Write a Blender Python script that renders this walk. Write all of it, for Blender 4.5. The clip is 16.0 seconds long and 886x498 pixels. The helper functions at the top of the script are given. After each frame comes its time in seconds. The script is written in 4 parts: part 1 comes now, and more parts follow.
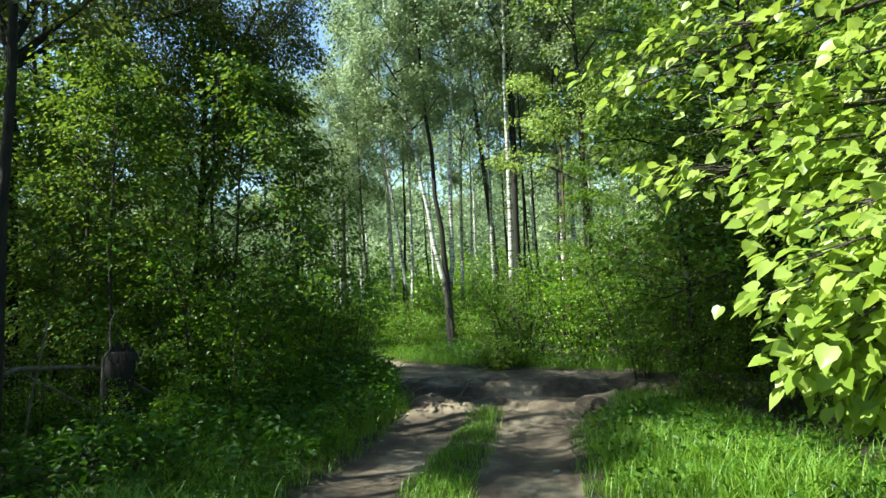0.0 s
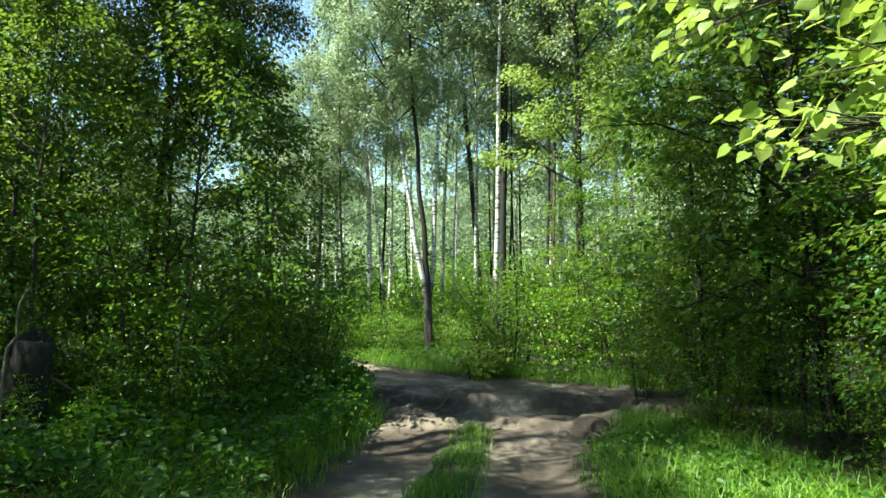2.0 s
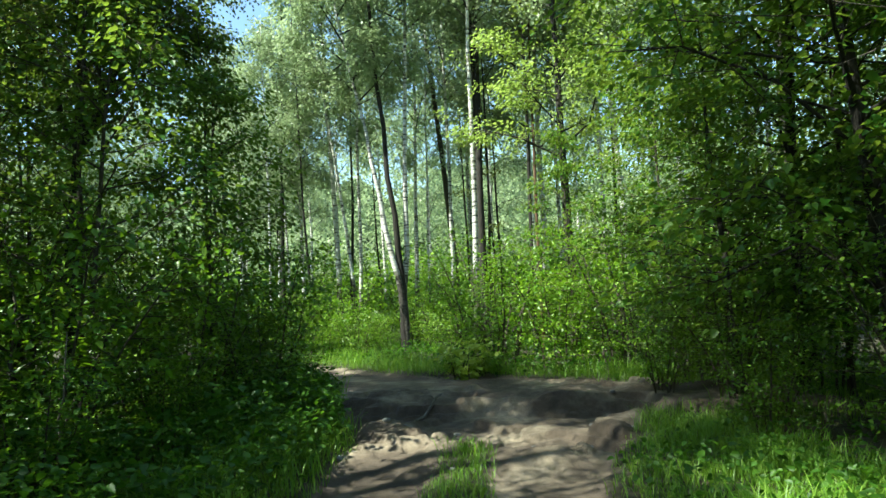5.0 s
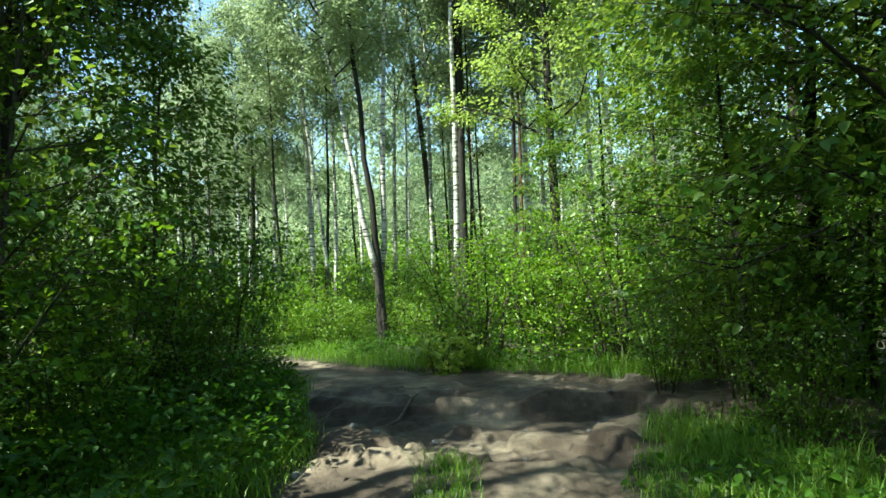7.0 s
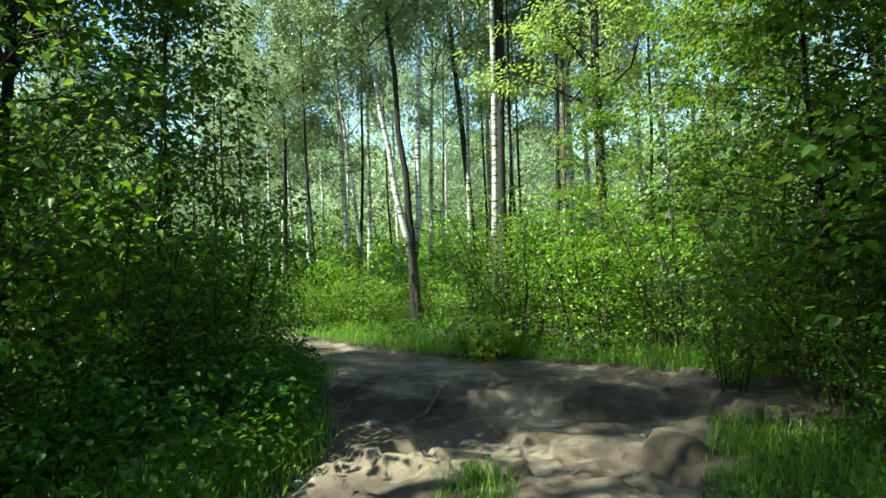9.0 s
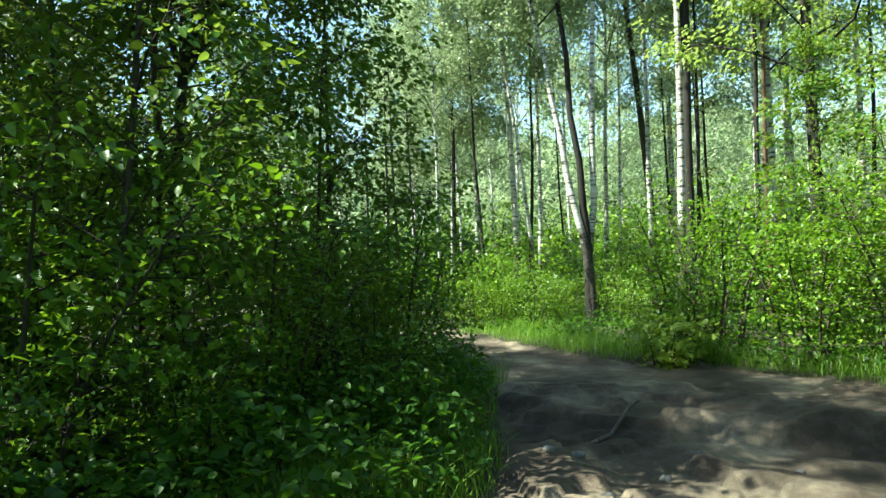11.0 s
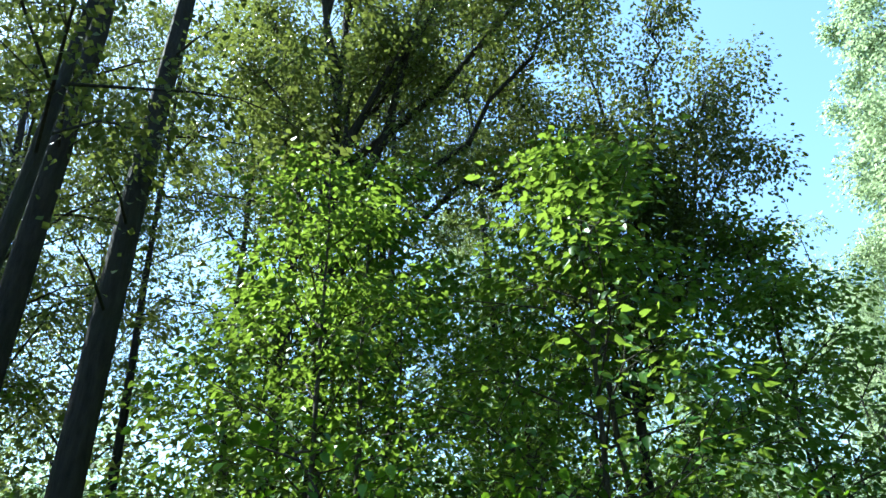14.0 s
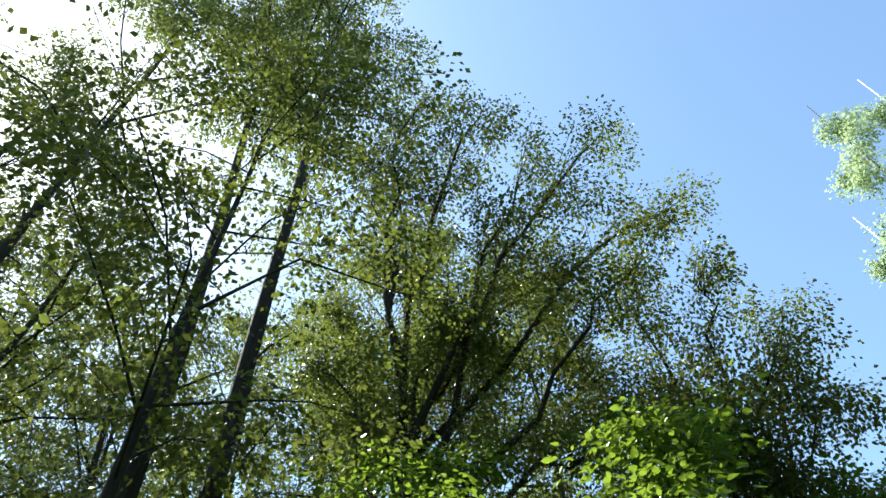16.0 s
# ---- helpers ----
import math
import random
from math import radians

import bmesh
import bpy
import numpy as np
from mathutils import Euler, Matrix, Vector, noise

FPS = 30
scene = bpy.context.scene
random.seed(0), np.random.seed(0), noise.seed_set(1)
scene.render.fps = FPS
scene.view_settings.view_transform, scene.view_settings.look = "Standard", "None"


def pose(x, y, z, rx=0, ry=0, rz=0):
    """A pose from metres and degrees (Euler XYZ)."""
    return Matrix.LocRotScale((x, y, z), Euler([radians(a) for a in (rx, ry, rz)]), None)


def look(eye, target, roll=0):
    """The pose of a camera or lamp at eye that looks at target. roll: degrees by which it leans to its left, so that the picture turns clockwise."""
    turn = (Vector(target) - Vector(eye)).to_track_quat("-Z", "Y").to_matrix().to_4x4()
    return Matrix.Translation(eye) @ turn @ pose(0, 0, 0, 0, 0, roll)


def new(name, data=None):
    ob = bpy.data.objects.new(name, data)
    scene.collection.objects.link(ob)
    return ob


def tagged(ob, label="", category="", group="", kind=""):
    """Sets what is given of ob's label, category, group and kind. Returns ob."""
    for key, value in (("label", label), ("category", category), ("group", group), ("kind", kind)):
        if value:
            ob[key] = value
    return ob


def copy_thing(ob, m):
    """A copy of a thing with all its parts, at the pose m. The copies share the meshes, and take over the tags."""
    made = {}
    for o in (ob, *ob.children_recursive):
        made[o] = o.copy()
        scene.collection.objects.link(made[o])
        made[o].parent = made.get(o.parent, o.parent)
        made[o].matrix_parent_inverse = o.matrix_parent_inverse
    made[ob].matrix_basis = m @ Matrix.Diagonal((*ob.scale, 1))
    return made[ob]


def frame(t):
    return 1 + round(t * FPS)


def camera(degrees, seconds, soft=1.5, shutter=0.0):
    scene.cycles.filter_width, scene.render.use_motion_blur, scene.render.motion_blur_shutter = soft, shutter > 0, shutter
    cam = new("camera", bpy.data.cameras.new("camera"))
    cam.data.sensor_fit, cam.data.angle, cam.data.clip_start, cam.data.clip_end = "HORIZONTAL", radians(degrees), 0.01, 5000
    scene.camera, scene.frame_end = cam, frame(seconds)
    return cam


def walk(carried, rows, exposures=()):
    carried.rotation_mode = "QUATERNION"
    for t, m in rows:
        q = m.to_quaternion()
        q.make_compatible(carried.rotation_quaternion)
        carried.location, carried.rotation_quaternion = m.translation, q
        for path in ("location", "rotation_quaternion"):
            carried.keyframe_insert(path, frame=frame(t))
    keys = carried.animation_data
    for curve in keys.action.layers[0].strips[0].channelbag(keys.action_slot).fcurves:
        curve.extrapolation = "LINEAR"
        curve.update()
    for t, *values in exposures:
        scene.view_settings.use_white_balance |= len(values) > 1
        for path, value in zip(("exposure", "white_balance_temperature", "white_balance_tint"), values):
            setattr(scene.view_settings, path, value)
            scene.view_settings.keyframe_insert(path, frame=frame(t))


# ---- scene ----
cam = camera(66.1, 16.0)
METRES, EYE, TILT, LEAN, TURN = 7.0, 1.5, 0.0, 0.0, 0.0
ROWS = [
    (0.0, 0.0, 0.0, 0.0, 0.23, 4.62, 2.8),
    (0.5, -0.0088, 0.0451, -0.0055, -1.82, 4.76, 2.14),
    (1.0, -0.0134, 0.1025, -0.0032, -4.15, 3.59, 1.95),
    (1.5, -0.0182, 0.1482, -0.0054, -1.42, 4.25, 1.82),
    (2.0, -0.022, 0.1924, -0.0081, -1.93, 4.93, 0.06),
    (2.5, -0.0241, 0.2393, -0.0052, -5.26, 4.71, 2.63),
    (3.0, -0.0218, 0.2776, -0.0066, -1.28, 6.62, 3.21),
    (3.5, -0.0191, 0.3238, -0.0113, -1.6, 7.52, -0.03),
    (4.0, -0.0242, 0.3703, -0.0123, -4.33, 7.31, 1.05),
    (4.5, -0.0214, 0.4172, -0.0179, -3.64, 5.37, 3.03),
    (7.0, -0.0048, 0.62, -0.0237, -5.69, 3.61, 2.74),
    (7.5, 0.0045, 0.6598, -0.0265, -4.42, 4.19, 3.92),
    (8.0, 0.012, 0.6925, -0.0274, -3.35, 2.09, 2.48),
    (10.5, 0.0166, 0.8608, -0.0234, 0.67, 2.35, 3.47),
    (11.0, 0.0021, 0.895, -0.0222, 11.78, 2.1, 2.01),
    (11.5, -0.022, 0.9162, -0.0173, 21.29, 4.88, 2.24),
    (12.0, -0.0366, 0.9224, -0.0168, 32.82, 7.5, 4.9),
    (12.5, -0.0391, 0.9266, -0.0143, 47.92, 11.83, 3.79),
    (13.0, -0.0338, 0.9273, -0.0084, 52.2, 16.79, 2.77),
    (13.5, -0.0326, 0.9255, -0.0033, 49.69, 24.38, 3.54),
    (14.0, -0.0341, 0.9236, -0.0043, 48.8, 31.35, 2.58),
    (14.5, -0.0356, 0.9211, -0.0013, 49.87, 37.68, 2.42),
    (15.0, -0.035, 0.9185, 0.0015, 52.23, 43.1, 2.84),
    (15.5, -0.0305, 0.9157, 0.0053, 54.73, 47.4, 3.25),
    (16.0, -0.0285, 0.9133, 0.0063, 56.38, 54.42, 3.19),
]
walk(cam, [(t, pose(0, 0, EYE, TILT, LEAN, TURN) @ pose(METRES * x, METRES * y, METRES * z, 90 + pitch, roll, yaw)) for t, x, y, z, yaw, pitch, roll in ROWS],
     exposures=[(0.0, 1.42, 6200, -4), (2.0, 1.66, 6150, -4), (4.5, 1.6, 6180, -7), (10.5, 1.66, 6250, -9), (11.5, 2.2, 6250, -8), (12.2, 2.42, 6200, -6), (13.0, 2.3, 5750, -3), (14.4, 2.0, 5450, -3), (15.0, 1.85, 6150, -2), (16.0, 1.62, 6350, -1)])

# ---- sky and sun ----
SUN_TO = Vector((-0.526, -0.184, 0.831)).normalized()
world = bpy.data.worlds.new("sky")
scene.world = world
world.use_nodes = True
wn, wl = world.node_tree.nodes, world.node_tree.links
sky = wn.new("ShaderNodeTexSky")
sky.sky_type, sky.sun_disc = "NISHITA", False
sky.sun_elevation = math.asin(SUN_TO.z)
sky.sun_rotation = math.atan2(SUN_TO.x, SUN_TO.y)
sky.air_density, sky.dust_density, sky.ozone_density = 1.0, 0.4, 0.4
wl.new(sky.outputs[0], wn["Background"].inputs[0])
wn["Background"].inputs[1].default_value = 0.115
sun = new("sun", bpy.data.lights.new("sun", "SUN"))
sun.data.energy, sun.data.angle, sun.data.color = 5.0, radians(0.5), (1.0, 0.95, 0.86)
sun.matrix_basis = look((0, 0, 40), Vector((0, 0, 40)) - SUN_TO)


# ---- materials ----
def material(name):
    m = bpy.data.materials.new(name)
    m.use_nodes = True
    n = m.node_tree.nodes
    return m, n, m.node_tree.links, n["Principled BSDF"], n["Material Output"]


def ramp(n, l, source, stops):
    r = n.new("ShaderNodeValToRGB")
    while len(r.color_ramp.elements) < len(stops):
        r.color_ramp.elements.new(0.5)
    for e, (p, c) in zip(r.color_ramp.elements, stops):
        e.position, e.color = p, (*c, 1)
    l.new(source, r.inputs[0])
    return r.outputs[0]


def noise_tex(n, l, scale, detail=4, coords=None, rough=0.6):
    t = n.new("ShaderNodeTexNoise")
    t.inputs["Scale"].default_value, t.inputs["Detail"].default_value, t.inputs["Roughness"].default_value = scale, detail, rough
    if coords:
        l.new(coords, t.inputs["Vector"])
    return t.outputs["Fac"]


def math_node(n, l, op, a, b):
    m = n.new("ShaderNodeMath")
    m.operation = op
    for i, v in enumerate((a, b)):
        if isinstance(v, (int, float)):
            m.inputs[i].default_value = v
        else:
            l.new(v, m.inputs[i])
    return m.outputs[0]


def mix_rgb(n, l, fac, a, b, kind="MIX"):
    m = n.new("ShaderNodeMix")
    m.data_type, m.blend_type = "RGBA", kind
    for i, v in ((0, fac), (6, a), (7, b)):
        if isinstance(v, (int, float)):
            m.inputs[i].default_value = v
        elif isinstance(v, tuple):
            m.inputs[i].default_value = (*v, 1)
        else:
            l.new(v, m.inputs[i])
    return m.outputs[2]


def bump(n, l, height, bsdf, strength, distance):
    b = n.new("ShaderNodeBump")
    b.inputs["Strength"].default_value, b.inputs["Distance"].default_value = strength, distance
    l.new(height, b.inputs["Height"])
    l.new(b.outputs[0], bsdf.inputs["Normal"])


def leaf_material(name, dark, mid, light, glow, gloss=0.4, through_share=0.45):
    """Leaf: waxy top over a translucent blade; hue varies leaf by leaf and plant by plant."""
    m, n, l, p, out = material(name)
    geo, info = n.new("ShaderNodeNewGeometry"), n.new("ShaderNodeObjectInfo")
    mixv = math_node(n, l, "ADD", math_node(n, l, "MULTIPLY", geo.outputs["Random Per Island"], 0.75), math_node(n, l, "MULTIPLY", info.outputs["Random"], 0.25))
    col = ramp(n, l, mixv, [(0.0, dark), (0.55, mid), (1.0, light)])
    l.new(col, p.inputs["Base Color"])
    p.inputs["Roughness"].default_value = gloss
    p.inputs["Specular IOR Level"].default_value = 0.32
    tr = n.new("ShaderNodeBsdfTranslucent")
    l.new(mix_rgb(n, l, 0.6, col, glow, "MIX"), tr.inputs[0])
    mx = n.new("ShaderNodeMixShader")
    mx.inputs[0].default_value = through_share
    l.new(p.outputs[0], mx.inputs[1])
    l.new(tr.outputs[0], mx.inputs[2])
    l.new(mx.outputs[0], out.inputs[0])
    return m


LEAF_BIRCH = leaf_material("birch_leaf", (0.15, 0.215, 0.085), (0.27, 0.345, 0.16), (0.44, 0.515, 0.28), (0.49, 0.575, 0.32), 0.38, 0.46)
LEAF_ALDER = leaf_material("alder_leaf", (0.044, 0.066, 0.016), (0.072, 0.104, 0.023), (0.16, 0.20, 0.05), (0.27, 0.30, 0.05), 0.42, 0.36)
LEAF_HAZEL = leaf_material("hazel_leaf", (0.03, 0.075, 0.007), (0.095, 0.195, 0.015), (0.33, 0.48, 0.06), (0.28, 0.50, 0.012), 0.36, 0.34)
LEAF_MAPLE = leaf_material("maple_leaf", (0.022, 0.082, 0.008), (0.052, 0.148, 0.014), (0.155, 0.245, 0.032), (0.31, 0.40, 0.04), 0.40, 0.47)
# Aspen and linden blades are paler than life: sunlight put into the colour.
LEAF_ASPEN_SUNLIT = leaf_material("sunlit_aspen_leaf", (0.18, 0.27, 0.045), (0.30, 0.41, 0.085), (0.46, 0.56, 0.16), (0.50, 0.62, 0.12), 0.36, 0.45)
LEAF_LINDEN_SUNLIT = leaf_material("sunlit_linden_leaf", (0.16, 0.25, 0.03), (0.29, 0.39, 0.06), (0.45, 0.54, 0.15), (0.49, 0.62, 0.07), 0.34)
LEAF_HERB = leaf_material("herb_leaf", (0.022, 0.065, 0.006), (0.045, 0.115, 0.010), (0.085, 0.185, 0.016), (0.13, 0.28, 0.012), 0.45)
GRASS = leaf_material("grass_blade", (0.07, 0.16, 0.013), (0.14, 0.27, 0.022), (0.27, 0.40, 0.06), (0.32, 0.52, 0.04), 0.45, 0.35)


def bark_material(name, low, high, moss, scale):
    m, n, l, p, out = material(name)
    tc = n.new("ShaderNodeTexCoord")
    mp = n.new("ShaderNodeMapping")
    mp.inputs["Scale"].default_value = (1, 1, 0.22)
    l.new(tc.outputs["Object"], mp.inputs["Vector"])
    f = noise_tex(n, l, scale, 6, mp.outputs[0], 0.65)
    g = noise_tex(n, l, 2.1, 3, tc.outputs["Object"])
    col = ramp(n, l, f, [(0.32, low), (0.68, high)])
    col = mix_rgb(n, l, math_node(n, l, "MULTIPLY", ramp(n, l, g, [(0.5, (0, 0, 0)), (0.7, (1, 1, 1))]), 0.5), col, moss)
    l.new(col, p.inputs["Base Color"])
    p.inputs["Roughness"].default_value = 0.9
    bump(n, l, f, p, 0.9, 0.03)
    return m


BARK_DARK = bark_material("alder_bark", (0.010, 0.008, 0.006), (0.042, 0.034, 0.027), (0.026, 0.028, 0.016), 22)
BARK_TWIG = bark_material("twig_bark", (0.025, 0.02, 0.014), (0.10, 0.08, 0.055), (0.06, 0.07, 0.035), 30)
BARK_PINE = bark_material("pine_bark", (0.04, 0.022, 0.014), (0.20, 0.11, 0.065), (0.10, 0.07, 0.05), 18)
WOOD_DEAD = bark_material("dead_wood", (0.06, 0.05, 0.036), (0.25, 0.215, 0.165), (0.10, 0.10, 0.06), 26)
WOOD_ROT = bark_material("rotten_wood", (0.008, 0.006, 0.004), (0.028, 0.021, 0.015), (0.02, 0.024, 0.01), 20)


def birch_bark():
    """White bark with dark cross bars, turning to rough dark bark near the foot."""
    m, n, l, p, out = material("birch_bark")
    tc = n.new("ShaderNodeTexCoord")
    mp = n.new("ShaderNodeMapping")
    mp.inputs["Scale"].default_value = (1.2, 1.2, 7.0)
    l.new(tc.outputs["Object"], mp.inputs["Vector"])
    bars = noise_tex(n, l, 2.2, 5, mp.outputs[0], 0.6)
    blotch = noise_tex(n, l, 1.1, 4, tc.outputs["Object"])
    col = ramp(n, l, bars, [(0.39, (0.03, 0.026, 0.022)), (0.46, (0.50, 0.47, 0.42)), (0.60, (0.80, 0.77, 0.72))])
    sep = n.new("ShaderNodeSeparateXYZ")
    l.new(tc.outputs["Object"], sep.inputs[0])
    foot = math_node(n, l, "ADD", math_node(n, l, "MULTIPLY", sep.outputs[2], 0.25), math_node(n, l, "MULTIPLY", blotch, 0.7))
    rough = ramp(n, l, noise_tex(n, l, 14, 5, tc.outputs["Object"]), [(0.35, (0.02, 0.016, 0.013)), (0.7, (0.11, 0.095, 0.08))])
    col = mix_rgb(n, l, ramp(n, l, foot, [(0.92, (0, 0, 0)), (1.08, (1, 1, 1))]), rough, col)
    l.new(col, p.inputs["Base Color"])
    p.inputs["Roughness"].default_value = 0.75
    bump(n, l, bars, p, 0.5, 0.02)
    return m


BARK_BIRCH = birch_bark()


def ground_material():
    """Leaf-littered soil, and trodden sandy earth where the attribute dirt is high."""
    m, n, l, p, out = material("forest_ground")
    tc = n.new("ShaderNodeTexCoord")
    at = n.new("ShaderNodeAttribute")
    at.attribute_name = "dirt"
    big = noise_tex(n, l, 0.9, 5, tc.outputs["Object"])
    fine = noise_tex(n, l, 9, 8, tc.outputs["Object"], 0.7)
    grit = noise_tex(n, l, 70, 4, tc.outputs["Object"], 0.7)
    litter = ramp(n, l, fine, [(0.3, (0.018, 0.016, 0.008)), (0.55, (0.05, 0.045, 0.02)), (0.75, (0.12, 0.09, 0.045))])
    earth = ramp(n, l, big, [(0.32, (0.065, 0.047, 0.033)), (0.5, (0.145, 0.108, 0.076)), (0.68, (0.42, 0.34, 0.24))])
    earth = mix_rgb(n, l, 0.75, earth, ramp(n, l, fine, [(0.3, (0.45, 0.43, 0.4)), (0.65, (1, 1, 1))]), "MULTIPLY")
    earth = mix_rgb(n, l, 0.5, earth, ramp(n, l, grit, [(0.35, (0.5, 0.5, 0.5)), (0.6, (1, 1, 1))]), "MULTIPLY")
    edge = math_node(n, l, "ADD", at.outputs["Fac"], math_node(n, l, "MULTIPLY", math_node(n, l, "SUBTRACT", fine, 0.5), 0.9))
    l.new(mix_rgb(n, l, ramp(n, l, edge, [(0.40, (0, 0, 0)), (0.60, (1, 1, 1))]), litter, earth), p.inputs["Base Color"])
    p.inputs["Roughness"].default_value = 0.95
    h = math_node(n, l, "ADD", math_node(n, l, "MULTIPLY", fine, 0.7), math_node(n, l, "MULTIPLY", grit, 0.2))
    bump(n, l, h, p, 1.0, 0.06)
    return m


GROUND = ground_material()


# ---- mesh tools ----
rng = np.random.default_rng(7)


def mesh_object(name, verts, faces, mat, parent=None, label="", smooth=False):
    me = bpy.data.meshes.new(name)
    me.from_pydata(verts, [], faces)
    me.materials.append(mat)
    if smooth:
        me.shade_smooth()
    me.update()
    ob = new(name, me)
    if parent:
        ob.parent = parent
    if label:
        tagged(ob, label)
    return ob


def unit(v):
    return v / np.maximum(np.linalg.norm(v, axis=-1, keepdims=True), 1e-9)


SHAPES = {
    # along the midrib, across, fold: outline points; faces index into them
    "sliver": ([(0, 0.03, 0), (0.55, -0.42, 0.05), (0.95, 0.38, -0.05)], [(0, 1, 2)]),
    "small": ([(0, 0, 0), (0.45, 0.36, 0.10), (1, 0, 0), (0.45, -0.36, 0.10)], [(0, 2, 1), (0, 3, 2)]),
    "oval": ([(0, 0, 0), (0.16, 0.33, 0.09), (0.55, 0.29, 0.10), (1.05, 0, -0.08), (0.55, -0.29, 0.10), (0.16, -0.33, 0.09)], [(0, 3, 2, 1), (0, 5, 4, 3)]),
    "heart": ([(0, 0, 0), (-0.08, 0.26, 0.02), (0.16, 0.46, 0.06), (0.50, 0.43, 0.05), (0.80, 0.20, -0.02), (1.05, 0, -0.10), (0.80, -0.20, -0.02), (0.50, -0.43, 0.05), (0.16, -0.46, 0.06), (-0.08, -0.26, 0.02), (0.5, 0, -0.03)],
              [(0, 10, 2, 1), (10, 3, 2), (10, 4, 3), (10, 5, 4), (10, 6, 5), (10, 7, 6), (10, 8, 7), (0, 9, 8, 10)]),
    "lobed": ([(0, 0, 0), (0.05, 0.42, 0.08), (0.34, 0.22, 0.04), (0.62, 0.52, 0.08), (0.66, 0.17, 0.0), (1.05, 0, -0.08), (0.66, -0.17, 0.0), (0.62, -0.52, 0.08), (0.34, -0.22, 0.04), (0.05, -0.42, 0.08)],
              [(0, 2, 1), (0, 4, 2), (2, 4, 3), (0, 5, 4), (0, 6, 5), (0, 8, 6), (8, 7, 6), (0, 9, 8)]),
}


def leaves(name, pos, aim, size, shape, mat, parent=None, label="", flat=0.75, tilt=0.0):
    """One mesh of single leaves at pos, tips along aim, blades turned mostly to the sky."""
    k = len(pos)
    outline, faces = SHAPES[shape]
    aim = unit(aim + rng.normal(0, 0.35, (k, 3)))
    up = np.tile((0.0, 0.0, 1.0), (k, 1)) * flat + np.array(SUN_TO) * tilt + rng.normal(0, 0.45, (k, 3))
    side = unit(np.cross(up, aim))
    nrm = np.cross(aim, side)
    o = np.array(outline)
    s = (size * rng.uniform(0.65, 1.25, k))[:, None, None]
    v = pos[:, None, :] + s * (o[None, :, 0:1] * aim[:, None, :] + o[None, :, 1:2] * side[:, None, :] + o[None, :, 2:3] * nrm[:, None, :])
    m = len(o)
    flat_faces, start, total, offset = [], [], [], 0
    for f in faces:
        start.append(offset)
        total.append(len(f))
        flat_faces += f
        offset += len(f)
    base = (np.arange(k) * m)[:, None]
    me = bpy.data.meshes.new(name)
    me.vertices.add(k * m)
    me.vertices.foreach_set("co", v.reshape(-1))
    me.loops.add(k * offset)
    me.loops.foreach_set("vertex_index", (base + np.array(flat_faces)[None, :]).reshape(-1).astype(np.int32))
    me.polygons.add(k * len(faces))
    me.polygons.foreach_set("loop_start", ((np.arange(k) * offset)[:, None] + np.array(start)[None, :]).reshape(-1).astype(np.int32))
    me.materials.append(mat)
    me.update(calc_edges=True)
    me.validate()
    ob = new(name, me)
    if parent:
        ob.parent = parent
    if label:
        tagged(ob, label)
    return ob


def tubes(name, lines, sides, mat, parent=None, label="", rough=0.0):
    """One mesh of tapered tubes; each line is (points, radii)."""
    verts, faces = [], []
    for pts, radii in lines:
        pts = np.asarray(pts, float)
        d = unit(np.gradient(pts, axis=0)) if len(pts) > 2 else unit(np.repeat(pts[1:] - pts[:1], 2, 0))
        ref = np.array((1.0, 0.13, 0.07)) if abs(d[0, 0]) < 0.8 else np.array((0.1, 1.0, 0.1))
        a = unit(np.cross(d, ref))
        b = np.cross(d, a)
        start = len(verts)
        for i in range(len(pts)):
            for s in range(sides):
                w = 2 * math.pi * s / sides
                r = radii[i] * (1 + rough * rng.normal())
                verts.append(tuple(pts[i] + r * (math.cos(w) * a[i] + math.sin(w) * b[i])))
        for i in range(len(pts) - 1):
            for s in range(sides):
                q, w = start + i * sides, (s + 1) % sides
                faces.append((q + s, q + w, q + sides + w, q + sides + s))
        faces.append(tuple(start + (len(pts) - 1) * sides + s for s in range(sides)))
    return mesh_object(name, verts, faces, mat, parent, label, smooth=True)


def empty(name, m, label, category, group=""):
    ob = new(name)
    ob.matrix_basis = m
    ob.empty_display_size = 0.2
    return tagged(ob, label, category, group)


def place(x, y, turn=0.0, scale=1.0):
    return pose(x, y, ground_z(x, y) - 0.03, 0, 0, turn) @ Matrix.Scale(scale, 4)


# ---- the ground: path, junction and verges ----
def strip(px, py, line):
    """Distance from points to a polyline."""
    best = np.full(np.shape(px), 1e9)
    for (x0, y0), (x1, y1) in zip(line, line[1:]):
        dx, dy = x1 - x0, y1 - y0
        k = np.clip(((px - x0) * dx + (py - y0) * dy) / (dx * dx + dy * dy), 0, 1)
        best = np.minimum(best, np.hypot(px - x0 - k * dx, py - y0 - k * dy))
    return best


def soft(v, a, b):
    k = np.clip((v - a) / (b - a), 0, 1)
    return k * k * (3 - 2 * k)


CROSS_ROAD = [(9.0, 8.6), (2.8, 13.7), (-0.1, 16.3), (-4.0, 22.6), (-9.0, 31.0), (-15, 42)]


def edge_left(y):
    return np.interp(y, [-6, 6.3, 8.4, 10.9, 15.5], [-1.9, -1.4, -1.05, -0.6, -1.2])


def edge_right(y):
    return np.interp(y, [-6, 5.9, 8.8, 10.3, 12.0, 14.0], [0.5, 1.1, 1.5, 2.2, 3.1, 3.5])


